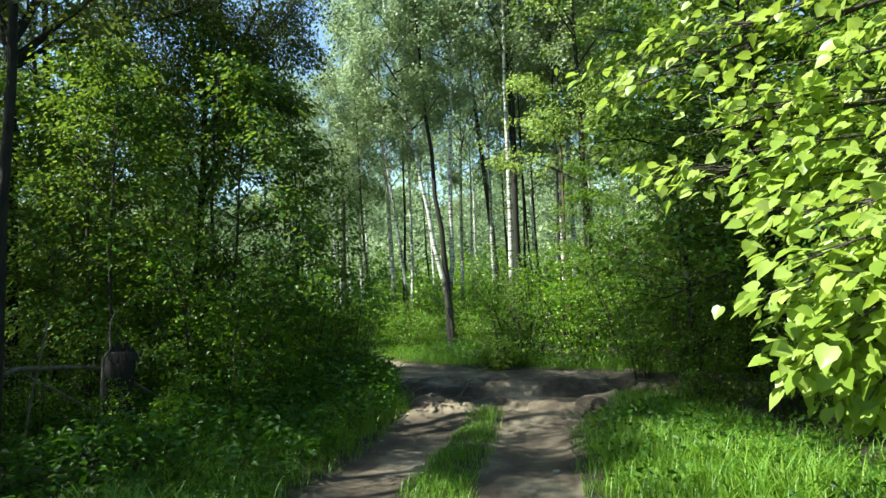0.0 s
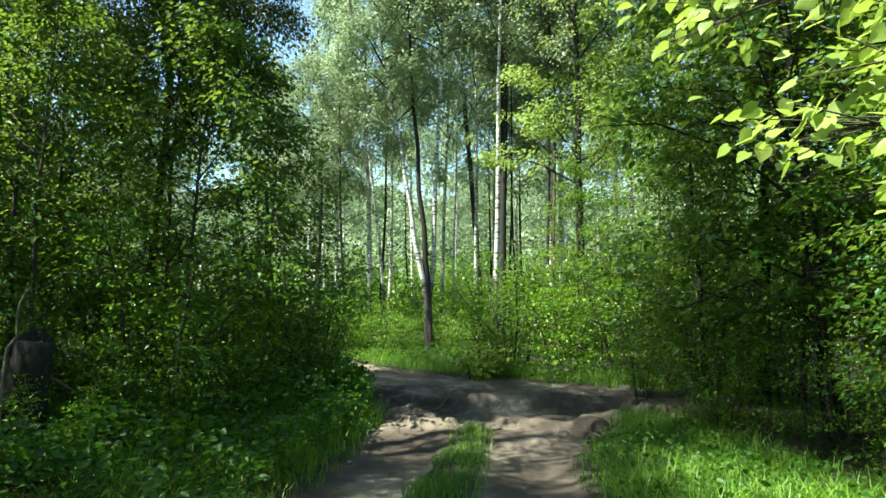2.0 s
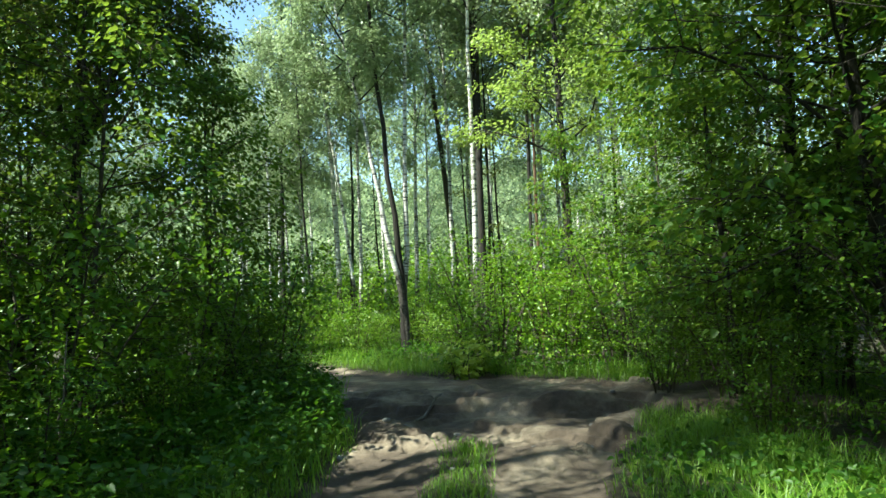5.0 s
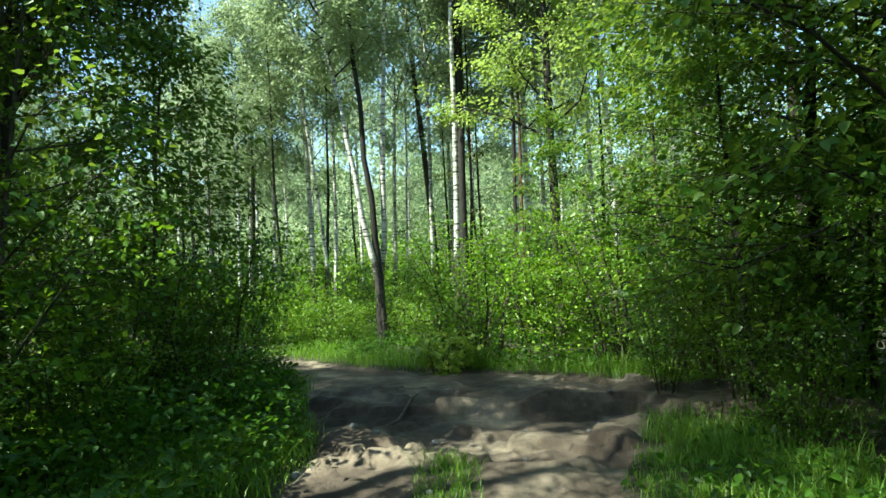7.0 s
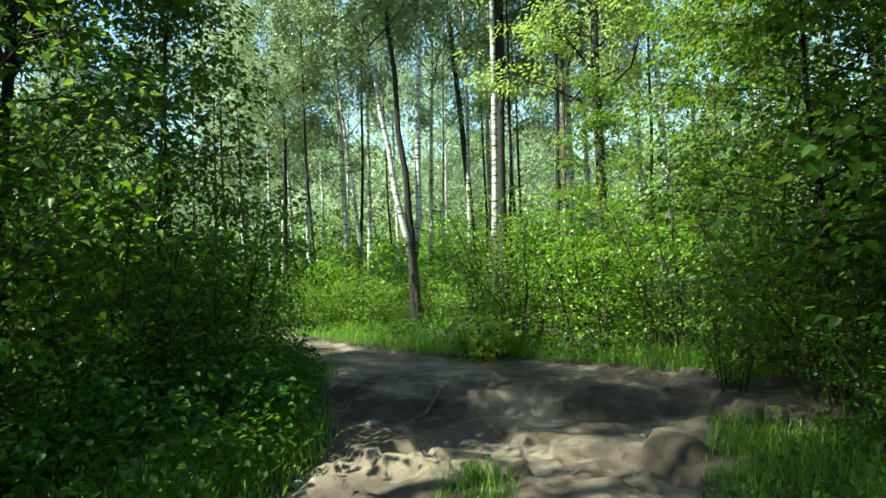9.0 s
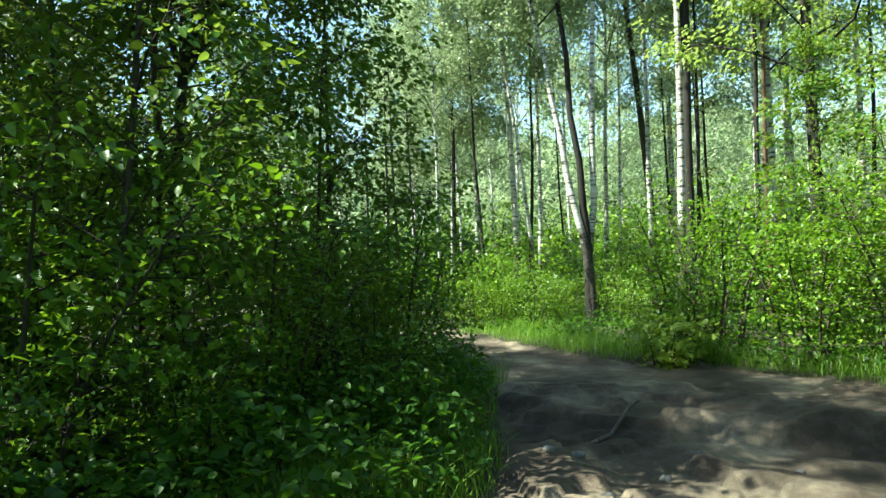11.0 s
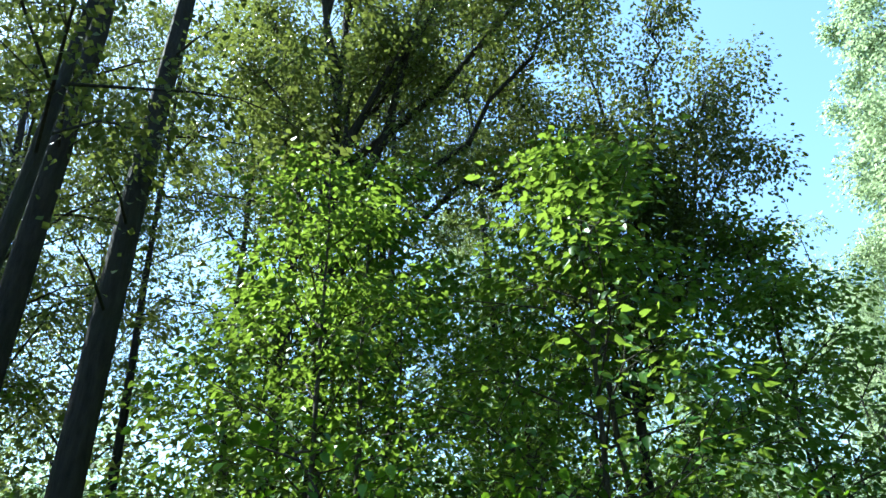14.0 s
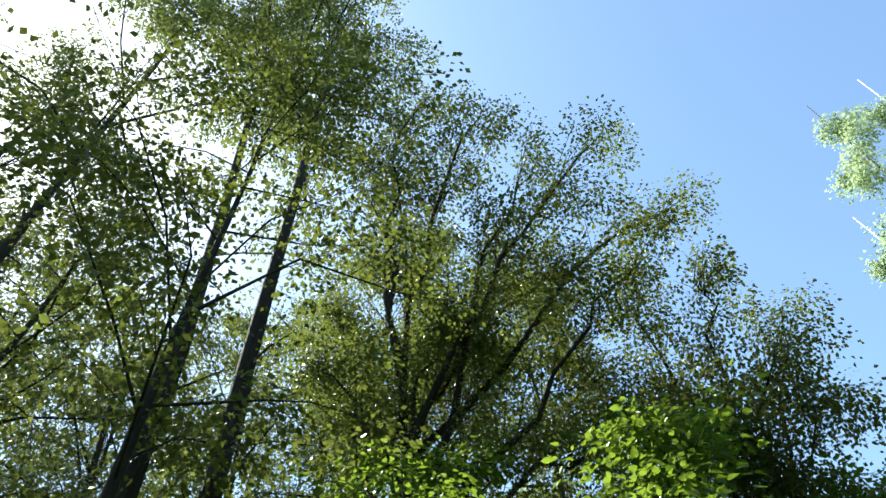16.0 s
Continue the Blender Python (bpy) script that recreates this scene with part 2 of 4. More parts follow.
def dirt_amount(x, y):
    """1 on trodden earth, 0 in the greenery."""
    x, y = np.asarray(x, float), np.asarray(y, float)
    lane = np.minimum(x - edge_left(y), edge_right(y) - x)
    lane = np.where(y > 15.5, lane - (y - 15.5), lane)
    mid = np.interp(y, [-6, 6.4, 10.3], [-0.75, -0.15, 0.55])
    half = np.interp(y, [-6, 6.4, 9.6, 10.2, 10.6], [0.34, 0.28, 0.24, 0.16, -0.25])
    island = half - np.abs(x - mid)
    lane = np.minimum(lane, -island)
    road = 1.25 - strip(x, y, CROSS_ROAD) - np.clip((x - 3.6) * 0.5, 0, 1.1)
    return soft(np.maximum(lane, road), -0.14, 0.14)


def lumps(x, y, size, seed):
    """Smooth value noise, -1 to 1, with lumps of that size."""
    table = np.random.default_rng(seed).uniform(-1, 1, (64, 64))
    u, v = x / size, y / size
    i, j = np.floor(u).astype(int), np.floor(v).astype(int)
    a, b = soft(u - i, 0, 1), soft(v - j, 0, 1)
    def at(p, q):
        return table[p % 64, q % 64]
    return (at(i, j) * (1 - a) + at(i + 1, j) * a) * (1 - b) + (at(i, j + 1) * (1 - a) + at(i + 1, j + 1) * a) * b


def ground_height(x, y):
    x, y = np.asarray(x, float), np.asarray(y, float)
    z = -0.17 * soft(y, 0.0, 8.5)
    d = dirt_amount(x, y)
    z = z - 0.05 * d
    wave = np.sin(1.7 * x + 0.6 * np.sin(1.3 * y)) * np.sin(2.1 * y + 0.9 * np.sin(1.1 * x)) + 0.6 * np.sin(4.3 * x + 1.2 * y) * np.sin(3.7 * y - 1.9 * x + 1.0)
    churn = soft(y, 9.0, 10.5) * (1 - soft(y, 14.0, 16.5))
    ridge = 1 - 2.4 * np.abs(lumps(x + 0.4 * y, y * 1.8, 1.3, 3))
    worn = lumps(x * 0.6 + 0.35 * y, y + 0.25 * lumps(x, y, 0.5, 13), 0.95, 11) + 0.30 * lumps(x, y, 0.28, 12)
    ledges = 0.12 * soft(worn, -0.03, 0.03) + 0.08 * soft(worn, 0.28, 0.33) + 0.075 * soft(worn, -0.40, -0.36)
    z = z + churn * d * (ledges - 0.09) + d * 0.012 * lumps(x, y, 0.12, 14) * churn
    z = z + churn * d * (0.035 * ridge + 0.035 * lumps(x, y * 1.4, 0.42, 4) + 0.014 * lumps(x, y, 0.17, 5)) + d * (0.012 + 0.02 * churn) * wave + d * 0.008 * lumps(x, y, 0.3, 6) + (1 - d) * 0.05 * np.sin(0.9 * x + 1.3) * np.sin(0.8 * y)
    bank = soft(edge_left(y) - x, 0.05, 0.9) * soft(y, 6.5, 9.5) * (1 - soft(y, 14.5, 17.0))
    return z + 0.16 * bank * (1 - d)


def ground_z(x, y):
    return float(ground_height(x, y))


def build_ground():
    def steps(lo, hi, fine, reach):
        a = list(np.arange(lo, hi + 1e-6, fine))
        s, v = fine, hi
        while v < reach:
            s *= 1.22
            v += s
            a.append(v)
        s, v = fine, lo
        while v > -reach:
            s *= 1.22
            v -= s
            a.insert(0, v)
        return np.array(a)
    xs, ys = steps(-2.0, 4.4, 0.045, 1500), steps(6.5, 17.0, 0.045, 1500)
    gx, gy = np.meshgrid(xs, ys)
    gz = ground_height(gx, gy)
    verts = np.stack([gx, gy, gz], -1).reshape(-1, 3)
    w = len(xs)
    i = (np.arange(len(ys) - 1)[:, None] * w + np.arange(w - 1)[None, :]).reshape(-1)
    faces = np.stack([i, i + 1, i + w + 1, i + w], 1)
    ob = mesh_object("ground", verts.tolist(), faces.tolist(), GROUND, smooth=True)
    a = ob.data.attributes.new("dirt", "FLOAT", "POINT")
    a.data.foreach_set("value", dirt_amount(gx, gy).reshape(-1).astype(np.float32))
    tagged(ob, "forest floor with a trodden earth track meeting a dirt road", "ground", kind="structure")


build_ground()


# ---- trees ----
def wander(points, amount):
    points = np.array(points, float)
    points[1:-1] += rng.normal(0, amount, points[1:-1].shape)
    return points


def trunk_line(h, lean, wob=0.06, n=9):
    """A trunk rising from the origin to height h, bending by lean (x, y)."""
    k = np.linspace(0, 1, n)
    p = np.stack([lean[0] * k ** 1.3, lean[1] * k ** 1.3, h * k - 0.12], 1)
    p[1:, :2] += np.cumsum(rng.normal(0, wob, (n - 1, 2)), 0) * 0.6
    return p


def along(line, k):
    x = np.linspace(0, 1, len(line))
    return np.stack([np.interp(k, x, line[:, c]) for c in range(3)], -1)


def crown_on(line, h, low, wide, limbs, sprays, per, droop, spread, rise=0.5, top=0.97, thick=0.3):
    """Limbs, twigs and leaf places round a trunk line. Returns tube lines and leaf arrays."""
    tube, twig, pos, aim = [], [], [], []
    for i in range(limbs):
        f = low + (top - low) * ((i + rng.uniform(0.1, 0.9)) / limbs)
        base = along(line, f)
        ang = i * 2.4 + rng.uniform(-0.6, 0.6)
        q = (f - low) / (1 - low)
        reach = wide * (0.55 + 0.75 * math.sin(math.pi * min(q * 0.85 + 0.18, 1.0))) * rng.uniform(0.6, 1.15)
        reach *= 1.0 - 0.55 * q * q
        out = np.array((math.cos(ang), math.sin(ang), 0))
        climb = reach * rise * rng.uniform(0.6, 1.5)
        pts = np.array([base, base + out * reach * 0.35 + (0, 0, climb * 0.5), base + out * reach * 0.7 + (0, 0, climb * 0.85), base + out * reach + (0, 0, climb * (1 - 0.5 * droop))])
        pts = wander(pts, reach * 0.05)
        r0 = max(0.012, thick * 0.12 * (1 - 0.6 * q) * (reach / max(wide, 0.1)))
        tube.append((pts, [r0, r0 * 0.7, r0 * 0.45, r0 * 0.15]))
        for s in range(sprays):
            k = rng.uniform(0.25, 1.0) ** 0.8
            c = along(pts, k) + rng.normal(0, 1, 3) * np.array((0.16, 0.16, 0.10)) * reach
            c[2] -= droop * rng.uniform(0, 0.35)
            root = along(pts, max(0.0, k - 0.15))
            twig.append((np.array([root, c]), [r0 * 0.3, 0.004]))
            kk = max(6, int(per * rng.uniform(0.5, 1.5)))
            off = unit(rng.normal(0, 1, (kk, 3))) * rng.uniform(0, 1, (kk, 1)) ** 0.45 * 1.35 * np.array((spread, spread, spread * (0.42 + 0.5 * droop)))
            if droop > 0.3:
                off[:, 2] -= rng.uniform(0, spread * 2.2 * droop, kk) ** 1.3
            pos.append(c + off)
            a = unit(off * (1, 1, 0.2) + out * spread * 0.5)
            a[:, 2] -= 0.35 + 0.5 * droop
            aim.append(a)
    return tube, twig, np.concatenate(pos), np.concatenate(aim)


def make_tree(name, m, label, category, group, h, r, lean, low, wide, limbs, sprays, per, leaf, shape, leaf_mat, bark, droop=0.6, spread=0.5, rise=0.6, sides=9, wob=0.06, shoots=()):
    tree = empty(name, m, label, category, group)
    line = trunk_line(h, lean, wob)
    k = np.linspace(0, 1, len(line))
    tubes("trunk", [(line, r * (1 - 0.88 * k) * (1 + 0.35 * np.exp(-k * 30)))], sides, bark, tree, rough=0.03)
    tube, twig, pos, aim = crown_on(line, h, low, wide, limbs, sprays, per, droop, spread, rise, thick=r * 2)
    for f in shoots:
        root = along(line, f)
        a = rng.uniform(0, 2 * math.pi)
        out = np.array((math.cos(a), math.sin(a), rng.uniform(-0.1, 0.5))) * rng.uniform(0.5, 1.1)
        tube.append((np.array([root, root + out * 0.5 + (0, 0, 0.06), root + out]), [0.018, 0.011, 0.004]))
        kk = 46
        pos = np.concatenate([pos, root + out * rng.uniform(0.45, 1.15, (kk, 1)) + rng.normal(0, 1, (kk, 3)) * (0.16, 0.16, 0.09)])
        aim = np.concatenate([aim, np.tile(out, (kk, 1)) - (0, 0, 0.4)])
    for limb in tube:
        tubes("limb", [limb], 5, BARK_DARK if bark is BARK_BIRCH else bark, tree)
    tagged(tubes("twig_work", twig, 3, BARK_TWIG, tree), kind="stuff")
    leaves("crown", pos, aim, leaf, shape, leaf_mat, tree, flat=0.9 if shape == "oval" else 0.75)
    return tree


def make_shrub(name, m, label, category, group, h, stems, spreadout, leafcount, leaf, shape, leaf_mat, low=0.12, spread=0.22):
    shrub = empty(name, m, label, category, group)
    tube, twig, pos, aim = [], [], [], []
    for s in range(stems):
        ang = s * 2.4 + rng.uniform(-0.5, 0.5)
        out = np.array((math.cos(ang), math.sin(ang), 0))
        hh = h * rng.uniform(0.6, 1.0)
        foot = out * 0.06 * stems * rng.uniform(0.2, 1)
        k = np.linspace(0, 1, 6)[:, None]
        line = foot + out * spreadout * rng.uniform(0.4, 1.0) * k ** 1.7 + np.array((0, 0, 1.0)) * (hh * k * (1 - 0.12 * k) - 0.1)
        line = wander(line, 0.03 * h / 3)
        r = 0.011 + 0.006 * hh
        tube.append((line, r * np.linspace(1, 0.15, 6)))
        n_side = int(7 + hh * 3)
        for j in range(n_side):
            f = low + (1 - low) * (j + rng.uniform()) / n_side
            base = along(line, f)
            a2 = rng.uniform(0, 2 * math.pi)
            d2 = np.array((math.cos(a2), math.sin(a2), 0)) * 0.8 + out * 0.35
            ln = h * 0.24 * rng.uniform(0.4, 1.2) * (1.15 - 0.7 * f)
            tip = base + d2 * ln + (0, 0, ln * rng.uniform(-0.08, 0.34))
            twig.append((np.array([base, tip]), [r * 0.35, 0.003]))
            kk = max(5, int(leafcount / (stems * n_side) * rng.uniform(0.5, 1.5)))
            q = rng.uniform(0.15, 1.12, kk)[:, None]
            p = base + (tip - base) * q + rng.normal(0, 1, (kk, 3)) * np.array((spread, spread, spread * 0.22))
            pos.append(p)
            aa = np.tile(d2, (kk, 1)) + rng.normal(0, 0.5, (kk, 3))
            aa[:, 2] -= 0.35
            aim.append(aa)
    for stem in tube:
        tubes("stem", [stem], 5, BARK_TWIG, shrub)
    tagged(tubes("twig_work", twig, 3, BARK_TWIG, shrub), kind="stuff")
    leaves("foliage", np.concatenate(pos), np.concatenate(aim), leaf, shape, leaf_mat, shrub, flat=0.75, tilt=0.45)
    return shrub



def spreading_tree(name, x, y, label, fork, r, tips, per, leaf, leaf_mat, bark, droop, spread):
    """A short trunk that forks into long arching limbs, each ending at a tip and clothed with hanging sprays."""
    t = empty(name, place(x, y), label, "tree")
    o = np.array((x, y, ground_z(x, y) - 0.03))
    top = max(z for _, _, z in tips) * 0.93
    line = wander(np.array([(0, 0, -0.1), (0.02, 0, fork * 0.5), (0.05, 0.03, fork), (0.1, 0.05, (fork + top) / 2), (0.2, 0.1, top)]), 0.05)
    tubes("trunk", [(along(line, np.linspace(0, 1, 12)), r * np.linspace(1.1, 0.15, 12))], 9, bark, t, rough=0.03)
    twig, pos, aim = [], [], []
    for i, tip in enumerate(tips):
        tip = np.array(tip) - o
        root = along(line, np.interp(fork * 0.8 + (tip[2] - fork) * (0.12 + 0.17 * (i % 4)), line[:, 2], np.linspace(0, 1, len(line))))
        bend = root * 0.45 + tip * 0.55 + rng.normal(0, 0.35, 3) + (0, 0, 0.16 * np.linalg.norm((tip - root)[:2]))
        k = np.linspace(0, 1, 9)[:, None]
        limb = wander((1 - k) ** 2 * root + 2 * k * (1 - k) * bend + k * k * tip, 0.10)
        long = np.linalg.norm(tip - root)
        r0 = 0.012 + 0.0085 * long
        tubes("limb", [(limb, np.linspace(r0, 0.006, 9))], 6, bark, t)
        for q in range(int(8 + 6.5 * long)):
            f = rng.uniform(0.16, 1.02) ** 0.8
            c = along(limb, min(f, 1.0)) + rng.normal(0, 1, 3) * np.array((0.42, 0.42, 0.3)) * (0.45 + 0.28 * math.sin(math.pi * min(f, 1.0)) * long * 0.45)
            back = along(limb, max(f - 0.12, 0))
            twig.append((np.array([back, (back + c) / 2 + (0, 0, 0.08), c]), [0.010, 0.006, 0.003]))
            kk = int(per * rng.uniform(0.5, 1.5))
            off = unit(rng.normal(0, 1, (kk, 3))) * rng.uniform(0, 1, (kk, 1)) ** 0.45 * spread * np.array((1.3, 1.3, 0.75))
            off[:, 2] -= rng.uniform(0, 1, kk) ** 1.5 * droop
            pos.append(c + off)
            a = unit(off * (1, 1, 0.2))
            a[:, 2] -= 0.4 + 0.5 * droop
            aim.append(a)
    tagged(tubes("twig_work", twig, 3, BARK_TWIG, t), kind="stuff")
    leaves("crown", np.concatenate(pos), np.concatenate(aim), leaf, "small", leaf_mat, t)


spreading_tree("spreading_birch", -6.6, 10.3, "old birch forking into long arching limbs over the thicket", 6.4, 0.115,
               [(-7.6, 9.6, 11), (-6.0, 9.2, 14), (-4.5, 9.7, 14.6), (-3.5, 10.4, 13.2), (-3.6, 11.3, 12.4), (-2.6, 11.9, 11.8), (-2.5, 13.3, 10.8), (-4.3, 12.0, 10), (-3.3, 12.8, 9.8), (-3.9, 13.3, 7.5), (-7.0, 9.0, 9), (-5.5, 11.1, 9.5), (-8.2, 11.8, 12), (-7.0, 12.8, 11), (-9.0, 10.2, 10)],
               100, 0.062, LEAF_ALDER, BARK_DARK, 0.25, 0.26)
spreading_tree("hanging_birch", -5.1, 14.2, "birch with dense hanging foliage at the edge of the road", 4.6, 0.10,
               [(-2.7, 14.6, 9.0), (-2.9, 13.5, 9.9), (-4.0, 13.1, 10.5), (-2.6, 14.7, 7.4), (-2.8, 13.9, 8.0), (-5.2, 15.2, 10.0), (-5.6, 12.9, 10.2), (-6.8, 14.0, 9.6), (-6.8, 15.6, 8.2), (-3.4, 13.0, 7.0), (-5.0, 12.4, 8.0), (-3.3, 15.0, 6.4)],
               120, 0.066, LEAF_ALDER, BARK_DARK, 0.6, 0.26)

# birch clump beyond the junction, three stems from one foot
def birch_clump():
    t = empty("birch_clump", place(0.15, 24.2), "clump of three white-stemmed birches with dark rough feet", "tree")
    stems = [([(0, 0, -0.1), (-0.03, 0, 2.5), (-0.32, 0, 5.2), (-0.57, 0.1, 9.0), (-0.8, 0.2, 14), (-0.8, 0.2, 24.5)], 0.125, BARK_DARK),
             ([(0.0, 0.0, -0.1), (-0.05, -0.02, 2.0), (-0.24, -0.05, 2.8), (-0.65, 0, 5.1), (-1.0, 0.1, 7.0), (-1.7, 0.2, 11), (-2.4, 0.3, 19)], 0.125, BARK_BIRCH),
             ([(0.0, 0.0, -0.1), (0.02, 0.03, 1.9), (0.15, 0.08, 3.1), (0.22, 0.1, 5.9), (0.34, 0.1, 9.0), (0.6, 0.2, 14), (0.8, 0.2, 23.5)], 0.12, BARK_BIRCH)]
    for pts, r, bark in stems:
        k = np.linspace(0, 1, 13)
        line = along(np.array(pts), k) + rng.normal(0, 0.025, (13, 3))
        line[0] = pts[0]
        tubes("trunk", [(line, r * (1 - 0.86 * k) * (1 + 0.3 * np.exp(-k * 30)))], 10, bark, t, rough=0.03)
        tube, twig, pos, aim = crown_on(line, 19, 0.70, 1.6, 22, 11, 56, 0.6, 0.36, 0.6, thick=r * 2)
        for limb in tube:
            tubes("limb", [limb], 5, BARK_DARK, t)
        tagged(tubes("twig_work", twig, 3, BARK_TWIG, t), kind="stuff")
        leaves("crown", pos, aim, 0.13, "sliver", LEAF_BIRCH, t)


birch_clump()

BIRCH_LABEL = "tall birch with a white barred trunk and hanging foliage"
DARK_LABEL = "tall dark-barked alder with a loose leafy crown"
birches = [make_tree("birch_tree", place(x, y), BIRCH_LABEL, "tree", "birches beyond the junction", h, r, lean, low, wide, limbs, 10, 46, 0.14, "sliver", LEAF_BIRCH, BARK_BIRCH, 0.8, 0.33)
           for x, y, h, r, lean, low, wide, limbs in (
               (2.15, 22.5, 18, 0.10, (0.4, 0.2), 0.52, 2.1, 22),
               (-2.2, 29.0, 19, 0.12, (-0.5, 0.3), 0.44, 2.2, 24),
               (4.75, 25.0, 18, 0.12, (0.4, 0.0), 0.36, 2.4, 26))]
alders = [make_tree("alder_tree", place(x, y), DARK_LABEL, "tree", "dark-barked trees", h, r, lean, low, wide, limbs, 11, per, 0.115, "sliver", LEAF_ALDER, BARK_DARK, 0.4, 0.34, shoots=(0.2, 0.23, 0.27, 0.30, 0.34, 0.38, 0.42, 0.46, 0.5, 0.54, 0.58))
          for x, y, h, r, lean, low, wide, limbs, per in (
              (-10.5, 14.2, 20, 0.135, (0.1, 0.2), 0.50, 3.2, 22, 48),
              (-15.4, 13.4, 21, 0.145, (-0.1, -0.7), 0.60, 2.3, 16, 46),
              (-12.4, 12.6, 20, 0.19, (1.0, 0.6), 0.28, 3.6, 32, 50))]
for x, y, r, lean, low, wide, limbs in ((-5.6, 7.7, 0.135, (0.1, 0.2), 0.60, 2.8, 24), (-6.4, 7.3, 0.145, (-0.1, -0.7), 0.66, 2.3, 18), (-7.4, 4.9, 0.12, (0.3, 0.1), 0.50, 2.3, 15)):
    make_tree("alder_tree", place(x, y), "near dark-barked alder, bare below, with fine high foliage", "tree", "dark-barked trees", 21, r, lean, low, wide, limbs, 11, 78, 0.072, "small", LEAF_ALDER, BARK_DARK, 0.4, 0.25, shoots=(0.2, 0.24, 0.29, 0.34, 0.39, 0.44, 0.5, 0.55))

for x, y, h, r, lean, low, label, bark in (
        (2.6, 24.0, 19, 0.10, (0.2, 0.1), 0.55, "tall dark-stemmed birch beside a white one", BARK_DARK),
        (2.45, 30.0, 20, 0.15, (-1.6, 0.0), 0.5, "tall grey-stemmed tree bending over the wood", BARK_TWIG),
        (3.75, 22.2, 16, 0.065, (0.2, 0.0), 0.55, "slim dark-stemmed tree behind the aspen", BARK_DARK),
        (4.05, 22.6, 16, 0.06, (0.3, 0.0), 0.55, "slim brown-stemmed tree behind the aspen", BARK_PINE),
        (-1.35, 27.0, 17, 0.07, (-2.2, 0.0), 0.5, "slim birch leaning away from the clump", BARK_BIRCH),
        (-4.15, 28.2, 15, 0.09, (0.3, 0.0), 0.4, "dark-stemmed tree standing by the road", BARK_DARK)):
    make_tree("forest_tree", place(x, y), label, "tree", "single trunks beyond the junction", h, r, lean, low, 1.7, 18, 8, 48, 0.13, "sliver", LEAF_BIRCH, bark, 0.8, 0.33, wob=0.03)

leaning = copy_thing(birches[0], pose(-4.15, 26.0, -0.2, 0, -6, 100) @ Matrix.Scale(0.62, 4))
tagged(leaning, "slender birch leaning over the road")

# more of the same trees, thinning out with distance
BIRCH_AT = [(-6.3, 31.5, 1, 0.68), (-11.3, 29.0, 2, 0.62), (-12.8, 32.0, 0, 0.68), (-7.2, 36.0, 2, 0.74), (-9.5, 38.5, 1, 0.78), (6.0, 20.6, 1), (1.95, 27, 0), (4.25, 24, 1), (-3.6, 30, 2, 0.72), (-4.7, 30.5, 1, 0.6), (-1.4, 28, 0), (7.2, 19.5, 1), (6.3, 23, 0), (-6.6, 33, 2, 0.6), (0.8, 32, 1), (3.2, 33, 0), (6.8, 31, 2), (9.5, 27, 1), (11, 22, 2), (-0.5, 37, 0), (-3.0, 38, 1), (5.0, 38, 2), (9, 36, 0), (13, 30, 1), (-13.5, 28, 0), (-11.5, 34, 1, 0.6), (-16, 34, 2), (-8, 40, 0, 0.65), (14, 18, 0), (12, 14, 1), (16, 24, 2), (-12.5, 40, 1), (2, 43, 2), (9, 43, 1), (-5, 45, 2), (17, 36, 0), (-19, 27, 1), (-14.5, 20.5, 2)]
# First nine alders added, mostly out of view, to cut sun and skylight.
ALDER_AT = [(-9.4, 3.0, 2, 0.8), (-8.0, 5.0, 2, 0.6), (-6.5, -3.5, 1), (-3.0, -5.0, 2), (3.2, -3.5, 0), (6.4, -1.0, 2), (8.0, 1.5, 0), (-8.5, -2.5, 1, 0.75), (-13.5, -0.6, 2, 0.85), (-16.5, 8.6, 1), (-13.8, 10.6, 1), (-19, 10.5, 2), (2.5, 23.6, 1, 0.9), (-11.2, 19.5, 2, 0.72), (-14.5, 8.0, 2, 0.9), (-22, 6.5, 2), (-24, 12, 1), (-23, 0, 2), (-20.5, 4.5, 1), (-26, 9, 0), (-12, 15.5, 2), (-9.8, 17.0, 1), (-15.5, 4.5, 1), (-14, -2.5, 2), (-10, -7, 1), (-17, 8.5, 2), (-18, 14.5, 0), (-19.5, 1.5, 1), (9.5, 11, 2), (8.5, 4.5, 1), (12, 7.5, 0), (10, -3, 2), (4.5, -8, 0), (-4.5, -10, 1), (7.5, 15.4, 0), (-16.5, 17, 1), (-21, 20, 2), (18, 11, 2), (0.5, -14, 1)]
for kinds, spots in ((birches, BIRCH_AT), (alders, ALDER_AT)):
    for i, (x, y, k, *size) in enumerate(spots):
        copy_thing(kinds[k], place(x, y, (i * 67 + 20) % 360, size[0] if size else 0.84 + 0.03 * (i * 3 % 5)))

